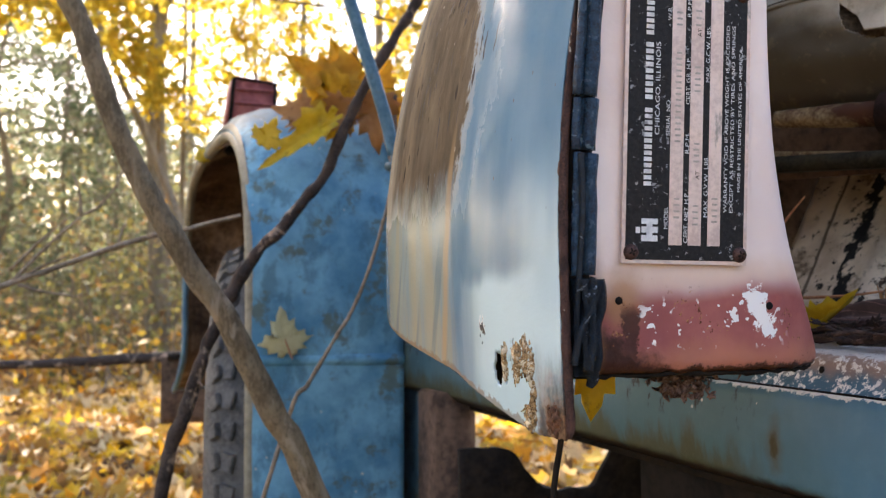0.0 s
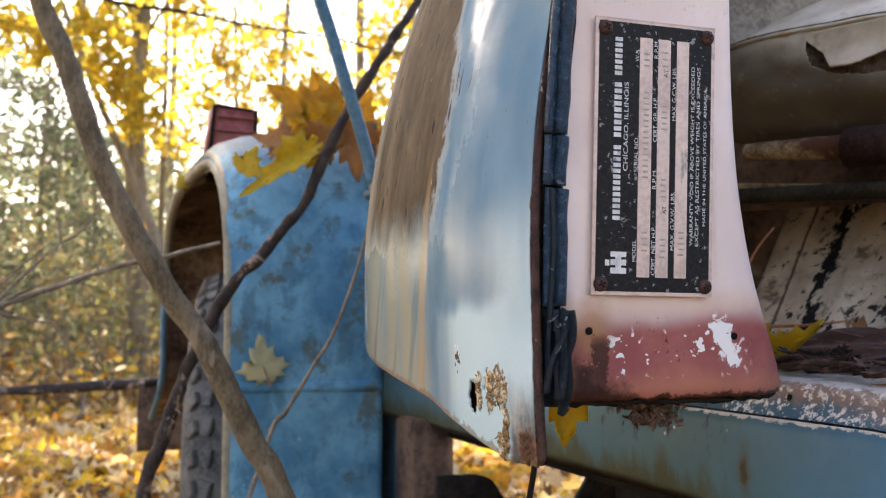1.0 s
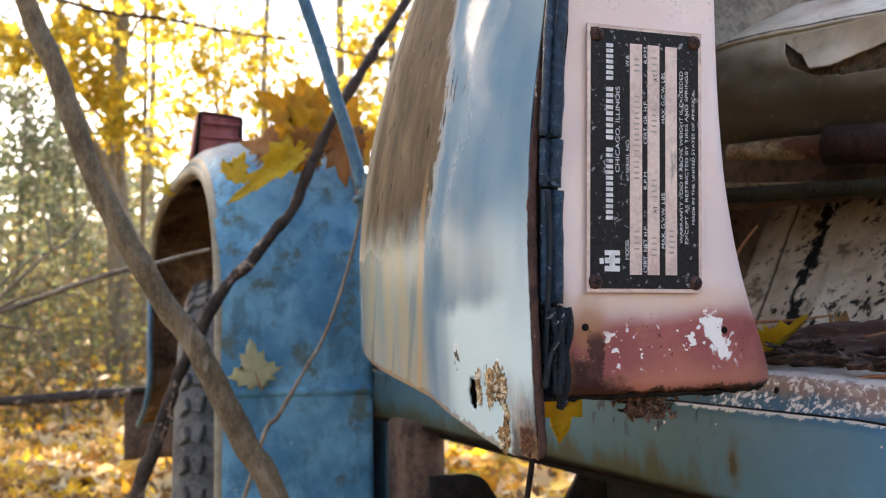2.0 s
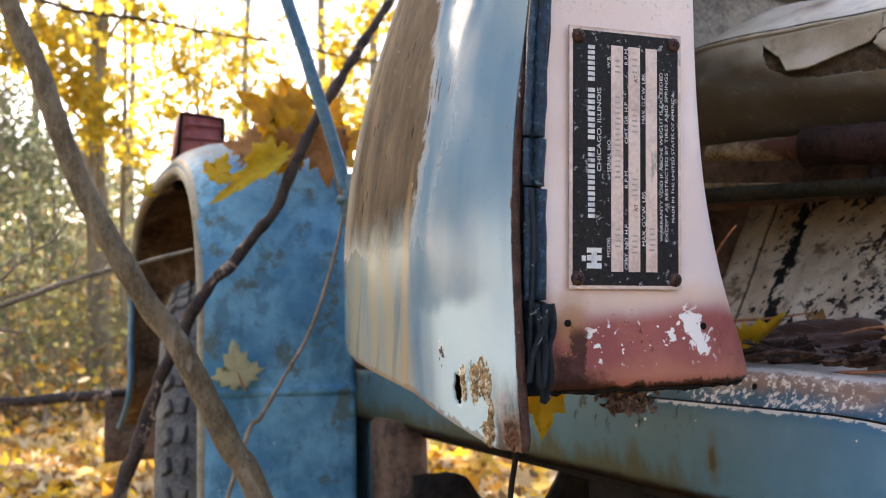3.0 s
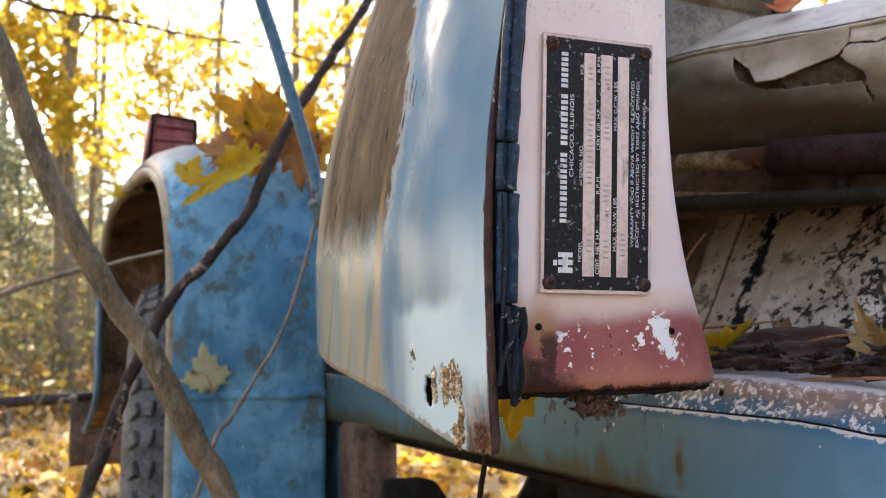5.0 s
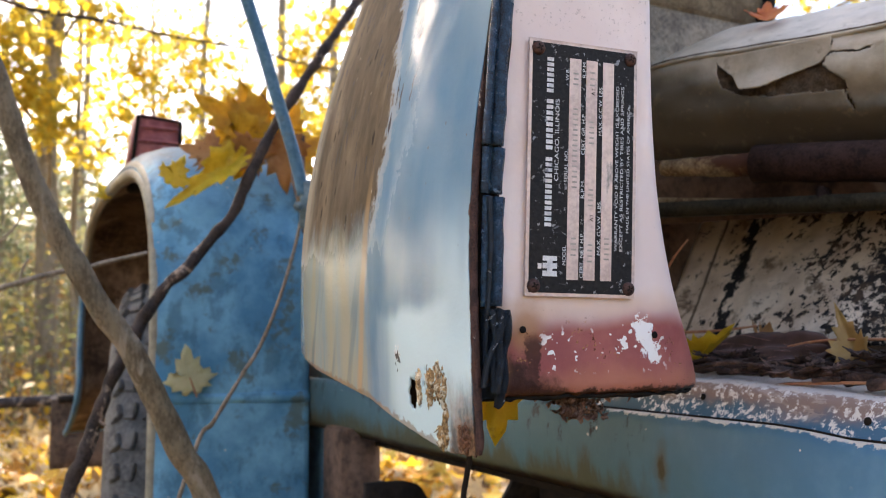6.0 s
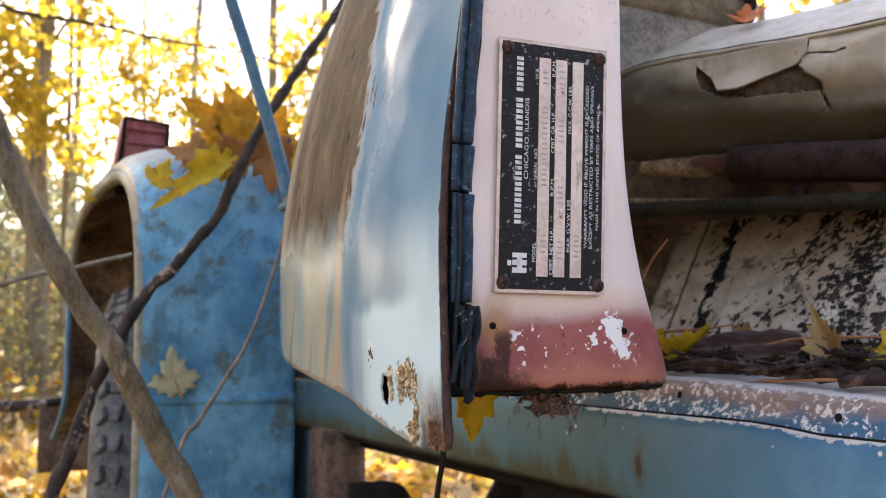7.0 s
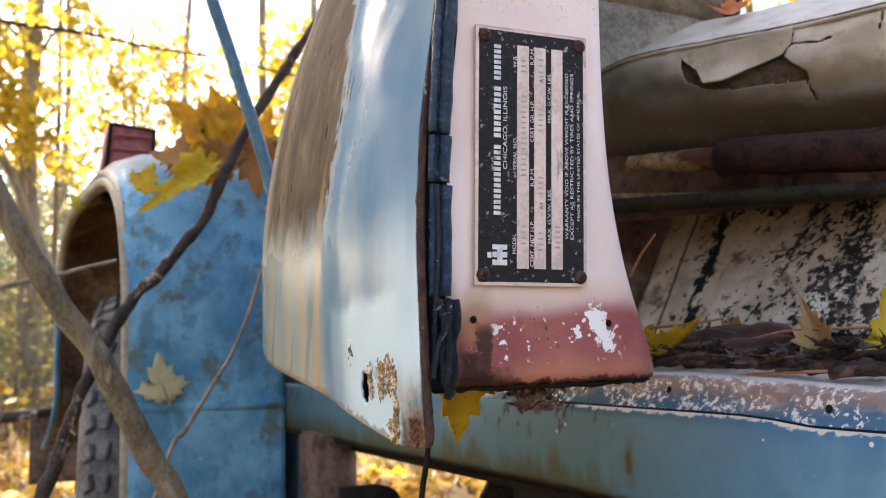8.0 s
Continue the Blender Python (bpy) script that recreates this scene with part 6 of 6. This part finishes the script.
for k in range(140):
    x, y = rd.uniform(0.525, 0.655), rd.uniform(0.18, 0.78)
    s = rd.uniform(0.014, 0.030)
    b = leaf_bm(s, 0.5, k, 0.15)
    b.transform(Matrix.Translation((x, y, 0.688 + rd.uniform(0, 0.010) + 0.06 * max(0, x - 0.60))) @ Euler((rd.uniform(-0.3, 0.3), rd.uniform(-0.45, 0.1), rd.uniform(0, 6.3))).to_matrix().to_4x4())
    me = bpy.data.meshes.new("tmp")
    b.to_mesh(me)
    b.free()
    deb.from_mesh(me)
    bpy.data.meshes.remove(me)
for k in range(40):
    x, y = rd.uniform(0.525, 0.60), rd.uniform(0.2, 0.75)
    a = rd.uniform(-0.6, 0.6) + math.pi / 2
    l = rd.uniform(0.02, 0.06)
    tube([(x, y, 0.69), (x + l * 0.5 * math.cos(a), y + l * 0.5 * math.sin(a), 0.694), (x + l * math.cos(a), y + l * math.sin(a), 0.689)], (0.0012, 0.0022), 5, 2, 0.4, bm=deb)
for k in range(26):
    y0 = 0.22 + 0.5 * k / 26 + rd.uniform(-0.01, 0.01)
    x0, l, r = rd.uniform(0.522, 0.556), rd.uniform(0.02, 0.055), rd.uniform(0.0022, 0.0052)
    z0 = 0.6835 - 0.045 * max(0.5 - y0, 0) + r * 0.6
    tube([(x0, y0, z0), (x0 + rd.uniform(-0.004, 0.006), y0 - l * 0.5, z0 + rd.uniform(0, 0.004)), (x0 + rd.uniform(-0.006, 0.01), y0 - l, z0 + rd.uniform(-0.001, 0.005))], (r, r * 0.7), 7, 3, 0.5, bm=deb, seed=k)
solo("leaf_debris", deb, "debris", (0.58, 0.45, 0.685), "dark rotten leaf debris covering the cab floor", "debris", kind="stuff")
clod = bmesh.new()
for k in range(120):
    x = min(max(rd.gauss(0.293, 0.0085), 0.268), 0.318)
    b = leaf_bm(rd.uniform(0.0022, 0.0056), 0.9, 200 + k, 0.4)
    b.transform(Matrix.Translation((x, 0.385 + rd.uniform(0, 0.03), 0.6815 - rd.uniform(0, 0.012) * (1 if 0.28 < x < 0.32 else 0.5))) @ Euler((rd.uniform(0, 6), rd.uniform(0, 6), rd.uniform(0, 6))).to_matrix().to_4x4())
    me = bpy.data.meshes.new("tmp")
    b.to_mesh(me)
    b.free()
    clod.from_mesh(me)
    bpy.data.meshes.remove(me)
solo("rust_flakes", clod, "flakes", (0.30, 0.39, 0.675), "brown rust flakes and debris hanging from the pillar foot", "debris", kind="stuff")

# ---- ground and woods ----
def ground_z(x, y):
    return 0.05 * noise.noise((x * 0.25, y * 0.25, 0)) + 0.015 * noise.noise((x * 1.3, y * 1.3, 5)) + 0.012 * max(0.0, math.hypot(x, y) - 9) * min(1.0, max(0.0, y) / 10)


gb = bmesh.new()
edges_r = [0, 1, 2, 3, 4, 5, 6, 7, 8, 10, 12, 15, 19, 25, 35, 60, 120, 400, 1500]
rings = []
for r in edges_r[1:]:
    rings.append([gb.verts.new((r * math.cos(2 * math.pi * k / 64), r * math.sin(2 * math.pi * k / 64), ground_z(r * math.cos(2 * math.pi * k / 64), r * math.sin(2 * math.pi * k / 64)) if r < 100 else 1.0)) for k in range(64)])
c0 = gb.verts.new((0, 0, ground_z(0, 0)))
for k in range(64):
    gb.faces.new((c0, rings[0][k], rings[0][(k + 1) % 64]))
for a, b in zip(rings, rings[1:]):
    for k in range(64):
        gb.faces.new((a[k], b[k], b[(k + 1) % 64], a[(k + 1) % 64]))
solo("ground", gb, "soil", (0, 0, 0), "brown forest floor under fallen leaves", "ground", kind="structure")


def scatter_mesh(name, places, outline, material, base, label, category, kind="stuff", parent=None):
    """Many small flat pieces joined into one mesh. places: rows of centre, rotation, size."""
    verts, faces = [], []
    for c, rot, s in places:
        m = rot.to_matrix()
        i = len(verts)
        for p in outline:
            verts.append(Vector(c) + m @ (Vector(p) * s) - Vector(base))
        faces.append(tuple(range(i, i + len(outline))))
    me = bpy.data.meshes.new(name)
    me.from_pydata([tuple(v) for v in verts], [], faces)
    me.materials.append(MAT[material])
    ob = new(name, me)
    if parent:
        ob.parent = parent
        return tagged(ob, label)
    ob.matrix_basis = Matrix.Translation(base)
    return tagged(ob, label, category, kind=kind)


MAPLE = [(0, -0.5, 0.04), (0.22, -0.42, 0.0), (0.18, -0.22, 0), (0.52, -0.16, 0.1), (0.34, 0.04, 0.03), (0.42, 0.24, 0.08), (0.16, 0.18, 0), (0, 0.55, 0.1), (-0.16, 0.18, 0), (-0.42, 0.24, 0.09), (-0.34, 0.04, 0.03), (-0.52, -0.16, 0.12), (-0.18, -0.22, 0), (-0.22, -0.42, 0)]
OVAL = [(0, -0.5, 0), (0.24, -0.15, 0.05), (0.26, 0.12, 0.05), (0, 0.5, 0), (-0.26, 0.12, 0.06), (-0.24, -0.15, 0.05)]
rl = random.Random(11)
rows = []
for k in range(15000):
    r = 1.5 + 18 * rl.random() ** 1.5
    a = rl.uniform(-0.25, 1.95) if k % 4 else rl.uniform(0, 2 * math.pi)
    x, y = r * math.sin(a) * 1.0 - 0.2, r * math.cos(a)
    if k % 4:
        x, y = r * math.sin(a - 0.75), r * math.cos(a - 0.75)
    rows.append(((x, y, ground_z(x, y) + rl.uniform(0.004, 0.05)), Euler((rl.gauss(0, 0.35), rl.gauss(0, 0.35), rl.uniform(0, 6.3))), rl.uniform(0.09, 0.18)))
for k in range(15000):
    r = 2.6 + 10 * rl.random() ** 1.4
    a = rl.uniform(-0.2, 0.2) if k % 3 else rl.uniform(0.25, 0.85)
    x, y = r * math.sin(a), r * math.cos(a)
    rows.append(((x, y, ground_z(x, y) + rl.uniform(0.01, 0.07)), Euler((rl.gauss(0, 0.45), rl.gauss(0, 0.45), rl.uniform(0, 6.3))), rl.uniform(0.10, 0.19)))
for k in range(2600):
    r, a = 0.3 + 2.2 * rl.random() ** 0.7, rl.uniform(0, 2 * math.pi)
    x, y = r * math.sin(a), r * math.cos(a)
    rows.append(((x, y, ground_z(x, y) + rl.uniform(0.004, 0.03)), Euler((rl.gauss(0, 0.3), rl.gauss(0, 0.3), rl.uniform(0, 6.3))), rl.uniform(0.08, 0.15)))
for k in range(9000):
    r, a = 2.0 + 9.0 * rl.random() ** 0.7, rl.uniform(0.9, 2 * math.pi - 0.5)
    x, y = r * math.sin(a), r * math.cos(a)
    rows.append(((x, y, ground_z(x, y) + rl.uniform(0.004, 0.04)), Euler((rl.gauss(0, 0.3), rl.gauss(0, 0.3), rl.uniform(0, 6.3))), rl.uniform(0.10, 0.18)))
scatter_mesh("leaf_litter", rows, MAPLE, "litter", (0, 0, 0), "thick litter of yellow and brown maple leaves", "leaf litter")


def tree(x, y, height, r, crown, n, leaf_size, material, label, low=0.35, seed=1, spread=1.0, limbs=9, lean=0.0):
    rnd = random.Random(seed)
    z0 = ground_z(x, y)
    ob = thing("maple_tree" if material == "maple" else "conifer_tree", (x, y, z0), label, "tree", "trees behind the truck")
    axis_pts = [(x + lean * k / 5 + rnd.uniform(-0.08, 0.08) * (k > 0), y + rnd.uniform(-0.08, 0.08) * (k > 0), z0 + height * k / 5) for k in range(6)]
    rows, lb = [], tube(axis_pts, (r, r * 0.25), 10, 4, 0.2, seed=seed)
    tops = curve_points(axis_pts, 4)
    for k in range(limbs):
        f = low + (0.95 - low) * (k + rnd.random() * 0.6) / limbs
        s = tops[int(f * (len(tops) - 1))]
        a = rnd.uniform(0, 6.28)
        length = crown * (1.15 - 0.6 * f) * rnd.uniform(0.7, 1.15)
        drop = -0.15 if material == "maple" else -0.25
        pts = [s, s + Vector((math.cos(a), math.sin(a), 0.35)) * length * 0.45, s + Vector((math.cos(a + 0.2), math.sin(a + 0.2), 0.35 + drop)) * length]
        tube(pts, (r * 0.30, 0.006), 6, 4, 0.2, bm=lb)
        line = curve_points(pts, 6)
        for j in range(5):
            q = line[rnd.randint(4, len(line) - 1)]
            e = q + Vector((rnd.gauss(0, 1), rnd.gauss(0, 1), rnd.gauss(0, 0.5))) * length * 0.22
            tube([q, (q + e) / 2 + Vector((0, 0, 0.04)), e], (0.008, 0.003), 4, 2, bm=lb)
            for i in range(n // (limbs * 5)):
                t = rnd.random()
                c = q.lerp(e, t) + Vector((rnd.gauss(0, 1), rnd.gauss(0, 1), rnd.gauss(-0.1, 0.8))) * 0.20 * spread
                tilt = 0.9 if material == "maple" else 1.2
                rows.append((c, Euler((rnd.gauss(0.5, tilt), rnd.gauss(0, tilt), rnd.uniform(0, 6.3))), leaf_size * rnd.uniform(0.6, 1.25)))
    part("trunk", lb, "trunk", ob)
    scatter_mesh("crown", rows, OVAL if material != "maple" else MAPLE, material, (0, 0, 0), "", "", parent=ob).matrix_parent_inverse = ob.matrix_basis.inverted()
    return ob


def clump_tree(base, top, r, boughs, leaf_size, label, seed, sag=0.10):
    """A tree whose leaves hang in open sprays: boughs are rows of centre, reach (x, y, z), leaves."""
    rnd = random.Random(seed)
    b, t = Vector((base[0], base[1], ground_z(*base))), Vector(top)
    ob = thing("maple_tree", b, label, "tree", "trees behind the truck")
    axis_pts = [b.lerp(t, k / 6) + Vector((rnd.uniform(-0.05, 0.05), rnd.uniform(-0.05, 0.05), 0)) * (0 < k < 6) for k in range(7)]
    lb, rows = tube(axis_pts, (r, r * 0.45), 10, 4, 0.15, seed=seed), []
    for c, reach, n in boughs:
        c = Vector(c)
        h = min(max((c.z - 0.35 - b.z) / (t.z - b.z), 0.12), 0.97)
        root = b.lerp(t, h)
        line = curve_points([root, root.lerp(c, 0.5) + Vector((0, 0, 0.10)), c], 6)
        tube(line, (max(0.006, r * 0.22), 0.004), 6, 1, 0.2, bm=lb)
        for k in range(max(3, n // 14)):
            q = line[rnd.randint(5, 12)]
            e = c + Vector([rnd.gauss(0, 0.5) * reach[i] for i in range(3)])
            m = (q + e) / 2 + Vector((0, 0, 0.05))
            tube([q, m, e], (0.005, 0.002), 4, 3, bm=lb)
            for j in range(14):
                w = rnd.uniform(0.25, 1.08)
                p = q.lerp(e, w) + Vector((rnd.gauss(0, 0.07), rnd.gauss(0, 0.07), rnd.gauss(-sag * 0.5, 0.05)))
                rows.append((p, Euler((rnd.gauss(0.9, 0.6), rnd.gauss(0, 0.5), rnd.uniform(0, 6.3))), leaf_size * rnd.uniform(0.55, 1.2)))
    part("trunk", lb, "trunk", ob)
    scatter_mesh("crown", rows, MAPLE, "maple", (0, 0, 0), "", "", parent=ob).matrix_parent_inverse = ob.matrix_basis.inverted()
    return ob


# the last five boughs, above the view, are added to block sky glare
clump_tree((0.58, 8.2), (0.52, 8.2, 7.5), 0.105, (
    ((0.30, 6.6, 2.55), (0.34, 0.4, 0.22), 300), ((0.15, 6.5, 2.85), (0.30, 0.4, 0.2), 200), ((0.45, 6.6, 2.25), (0.22, 0.3, 0.14), 110), ((-0.25, 6.7, 2.75), (0.35, 0.3, 0.2), 170),
    ((-0.55, 6.8, 2.9), (0.35, 0.3, 0.25), 150), ((0.9, 7.6, 3.5), (0.5, 0.4, 0.2), 150), ((0.2, 7.4, 3.6), (0.6, 0.5, 0.3), 220), ((-0.5, 7.6, 3.7), (0.6, 0.5, 0.3), 220), ((0.6, 7.4, 4.7), (0.8, 0.6, 0.4), 300), ((0.0, 7.4, 5.1), (0.8, 0.6, 0.4), 300), ((0.9, 7.7, 5.7), (0.9, 0.6, 0.5), 300), ((1.3, 7.6, 4.9), (0.8, 0.6, 0.4), 300), ((-0.8, 7.4, 4.9), (0.8, 0.6, 0.4), 300)), 0.085, "maple with bright yellow leaves in open sprays", 21)
clump_tree((0.98, 9.4), (0.78, 9.4, 6.5), 0.034, (
    ((1.05, 8.8, 2.85), (0.40, 0.4, 0.26), 84), ((1.2, 8.6, 3.25), (0.50, 0.4, 0.20), 112), ((0.8, 8.9, 2.6), (0.35, 0.3, 0.25), 84), ((1.1, 8.7, 2.5), (0.35, 0.3, 0.2), 70), ((1.3, 8.8, 3.8), (0.6, 0.4, 0.2), 90)), 0.075, "slender young maple with sparse yellow leaves", 22)
rp = random.Random(44)
clump_tree((1.50, 8.9), (1.54, 8.9, 6.0), 0.022, [((0.95 + 1.35 * ((k * 0.618) % 1), 8.3 + rp.uniform(-0.1, 0.2), 2.40 + 0.085 * k), (0.48, 0.4, 0.15), 84 + 14 * (k % 3)) for k in range(15)] + [((1.9, 8.4, 5.0), (0.8, 0.5, 0.4), 200)], 0.074, "slender young maple with sparse yellow leaves", 23)
clump_tree((2.85, 8.9), (2.86, 8.9, 7.0), 0.065, (
    ((2.45, 7.2, 3.3), (0.35, 0.4, 0.25), 190), ((2.75, 7.4, 3.6), (0.5, 0.4, 0.25), 200), ((2.8, 8.2, 3.0), (0.35, 0.4, 0.35), 150), ((2.3, 8.2, 2.95), (0.35, 0.4, 0.2), 70), ((3.2, 8.2, 3.2), (0.5, 0.4, 0.3), 150), ((3.3, 8.4, 2.5), (0.5, 0.4, 0.3), 130)), 0.085, "maple with bright yellow leaves high up", 24)
clump_tree((-1.3, 7.6), (-1.5, 7.6, 7.0), 0.07, (
    ((-0.75, 6.9, 2.75), (0.3, 0.3, 0.22), 130), ((-1.2, 7.0, 3.1), (0.5, 0.4, 0.3), 200), ((-0.9, 7.2, 3.6), (0.6, 0.4, 0.3), 200)), 0.09, "yellow maple beside the conifers", 25)
clump_tree((3.9, 10.5), (4.0, 10.5, 7.5), 0.08, (((3.6, 9.8, 3.2), (0.6, 0.5, 0.4), 220), ((4.3, 9.8, 3.6), (0.7, 0.5, 0.4), 220), ((3.8, 9.8, 2.4), (0.5, 0.5, 0.3), 120)), 0.125, "maple with bright yellow leaves high up", 26)
# maple crown out of view, added to break the sun on the truck
clump_tree((-3.3, 8.2), (-3.0, 8.0, 8.5), 0.13, [((-1.9 + 0.55 * i + 0.3 * (j % 2), 6.0 + 0.75 * j, 5.15 + 0.30 * i + 0.12 * j), (0.75, 0.75, 0.45), 150) for i in range(-1, 4) for j in range(-1, 3)], 0.15, "unseen tall maple added to shade the truck with its crown", 27)
# a long bare limb of the first maple, with a few leaves
limb_ob = thing("maple_limb", (0.32, 6.0, 2.77), "long thin bare limb with a few yellow leaves", "branch")
limb_pts = [(-0.5, 6.1, 2.95), (0.0, 6.0, 2.83), (0.3168, 6.0, 2.7744), (0.6902, 6.0, 2.773), (1.1608, 6.0, 2.7349), (1.6654, 6.0, 2.7225), (2.037, 6.0, 2.6753), (2.5, 6.0, 2.66)]
part("stem", tube(limb_pts, (0.017, 0.006), 8, 5, 0.3), "darkbark", limb_ob)
rt = random.Random(9)
limb_rows = []
for k in range(26):
    f = rt.uniform(0, 6.99)
    q = Vector(limb_pts[int(f)]).lerp(Vector(limb_pts[int(f) + 1]), f % 1)
    e = q + Vector((rt.uniform(-0.25, 0.3), rt.uniform(-0.2, 0.2), rt.uniform(-0.22, 0.2)))
    part("side_twig", tube([q, (q + e) / 2 + Vector((0.02, 0, 0.02)), e], (0.0045, 0.002), 5, 3), "darkbark", limb_ob)
    for j in range(rt.randint(2, 6)):
        limb_rows.append((q.lerp(e, rt.uniform(0.5, 1.1)) + Vector((rt.gauss(0, 0.04), rt.gauss(0, 0.04), rt.gauss(-0.04, 0.04))), Euler((rt.gauss(0.9, 0.6), rt.gauss(0, 0.5), rt.uniform(0, 6.3))), rt.uniform(0.05, 0.10)))
scatter_mesh("leaves", limb_rows, MAPLE, "maple", (0, 0, 0), "", "", parent=limb_ob).matrix_parent_inverse = limb_ob.matrix_basis.inverted()
# a thin trunk that leans behind the sapling
solo("leaning_trunk", tube([(0.95, 7.4, ground_z(0.95, 7.4) - 0.05), (0.80, 7.4, 0.9), (0.62, 7.4, 1.5), (0.42, 7.4, 2.0), (0.20, 7.4, 2.5), (-0.1, 7.5, 3.3)], (0.045, 0.02), 8, 4, 0.15), "trunk", (0.95, 7.4, 0.0), "thin leaning trunk of a young tree", "tree")

for i, (x, y, h, crown) in enumerate(((-0.75, 9.2, 4.4, 1.0), (-0.25, 10.0, 3.6, 1.0), (0.25, 11.2, 3.4, 1.0), (-1.6, 10.5, 5.0, 1.3), (-1.0, 12.0, 5.0, 1.3), (1.2, 14.5, 3.4, 1.2))):
    tree(x, y, h, 0.045, crown, 2600, 0.075, "conifer", "thin grey green conifer at the edge of the wood", 0.08, 40 + i, 0.8, 26)
for i, (x, y, h, r) in enumerate(((3.4, 15.0, 9.0, 0.10), (0.2, 17.0, 10.0, 0.11), (5.5, 13.0, 9.0, 0.12), (1.9, 19.0, 10.0, 0.12), (-3.0, 13.0, 9.0, 0.13))):
    tree(x, y, h, r, 3.0, 420, 0.10, "maple", "far maple with thin yellow leaves", 0.38, 30 + i, 1.5, 11)

for i, (x, y, h, r, crown, n, low) in enumerate(((8.6, 7.6, 8.0, 0.11, 2.6, 1500, 0.2), (6.4, 7.2, 7.0, 0.09, 2.2, 1200, 0.2))):
    tree(x, y, h, r, crown, n, 0.125, "maple", "thin maple with sparse yellow leaves", low, 60 + i, 1.3, 11)
for i, (x, y, h) in enumerate(((-8.0, 2.0, 9.0), (-9.0, -6.0, 10.0), (-1.5, -11.0, 9.0), (7.0, -9.0, 10.0), (10.5, -1.0, 9.0))):
    tree(x, y, h, 0.12, 2.8, 1400, 0.16, "maple", "yellow maple at the edge of the clearing", 0.25, 120 + i, 1.3, 12)
# out of view, added to keep the sun off the ground by the cab
tree(-5.3, 5.4, 7.5, 0.10, 2.8, 3000, 0.18, "maple", "unseen yellow maple added to shade the ground beside the truck", 0.22, 90, 1.3, 16)
# conifers out of view, added to block sky mirrored by the cab side
for i, (x, y, h, crown) in enumerate(((-2.4, 5.2, 6.5, 1.3), (-3.3, 6.6, 7.0, 1.3), (-3.9, 4.6, 6.0, 1.2), (-2.9, 8.8, 7.0, 1.3))):
    tree(x, y, h, 0.10, crown, 3600, 0.15, "conifer", "unseen dark conifer added to dim the sky mirrored in the cab", 0.30, 95 + i, 0.9, 26)


def thicket(name, cx, cy, wx, wy, hgt, n, size, material, label, seed):
    rnd = random.Random(seed)
    rows, tb = [], bmesh.new()
    for k in range(n // 40):
        x, y = cx + rnd.gauss(0, wx), cy + rnd.gauss(0, wy)
        z = ground_z(x, y)
        h = hgt * rnd.uniform(0.4, 1.1)
        e = Vector((x + rnd.gauss(0, 0.25), y + rnd.gauss(0, 0.25), z + h))
        tube([(x, y, z), ((x + e.x) / 2 + rnd.gauss(0, 0.06), (y + e.y) / 2, z + h * 0.5), e], (0.012, 0.003), 4, 3, bm=tb)
        for i in range(40):
            t = rnd.random() ** 0.7
            c = Vector((x, y, z)).lerp(e, t) + Vector((rnd.gauss(0, 0.2), rnd.gauss(0, 0.2), rnd.gauss(0, 0.12)))
            rows.append((c, Euler((rnd.gauss(0, 1), rnd.gauss(0, 1), rnd.uniform(0, 6.3))), size * rnd.uniform(0.5, 1.3)))
    ob = thing(name, (cx, cy, ground_z(cx, cy)), label, "shrub", "", "stuff")
    part("stems", tb, "twig", ob)
    scatter_mesh("foliage", rows, OVAL, material, (0, 0, 0), "", "", parent=ob).matrix_parent_inverse = ob.matrix_basis.inverted()


thicket("undergrowth", -1.0, 11.0, 2.6, 1.6, 1.3, 5200, 0.11, "brush", "tangled olive and brown undergrowth", 71)
thicket("undergrowth", -0.1, 8.0, 1.2, 0.8, 0.48, 3000, 0.085, "litter", "low brush strewn with caught yellow and brown leaves", 78)
thicket("undergrowth", 0.15, 7.5, 0.55, 0.45, 1.5, 1600, 0.065, "brush", "low leafy brush round the foot of a maple", 76)
thicket("undergrowth", 0.9, 12.2, 1.5, 0.6, 2.6, 6000, 0.095, "brush", "tangled olive and brown undergrowth", 77)
thicket("undergrowth", 1.6, 14.5, 2.6, 1.0, 3.4, 9000, 0.11, "brush", "tall tangled brown and olive undergrowth", 75)
thicket("undergrowth", 3.5, 13.0, 3.0, 1.5, 1.4, 4200, 0.12, "brush", "tangled olive and brown undergrowth", 72)
thicket("undergrowth", 2.0, 23.0, 9.0, 1.5, 5.2, 7200, 0.34, "brush", "tall far undergrowth at the back of the wood", 74)
thicket("undergrowth", 0.0, 17.0, 6.0, 2.0, 2.2, 5200, 0.17, "brush", "tangled olive and brown undergrowth", 73)
solo("dead_branch", tube([(-0.9, 4.1, 0.46), (-0.19, 4.0, 0.46), (0.1, 4.0, 0.468), (0.319, 4.0, 0.473), (0.6, 4.0, 0.46), (1.0, 3.9, 0.4)], (0.018, 0.026), 10, 5, 0.3), "darkbark", (-0.9, 4.1, 0.40), "dark dead branch lying above the leaf litter", "branch")
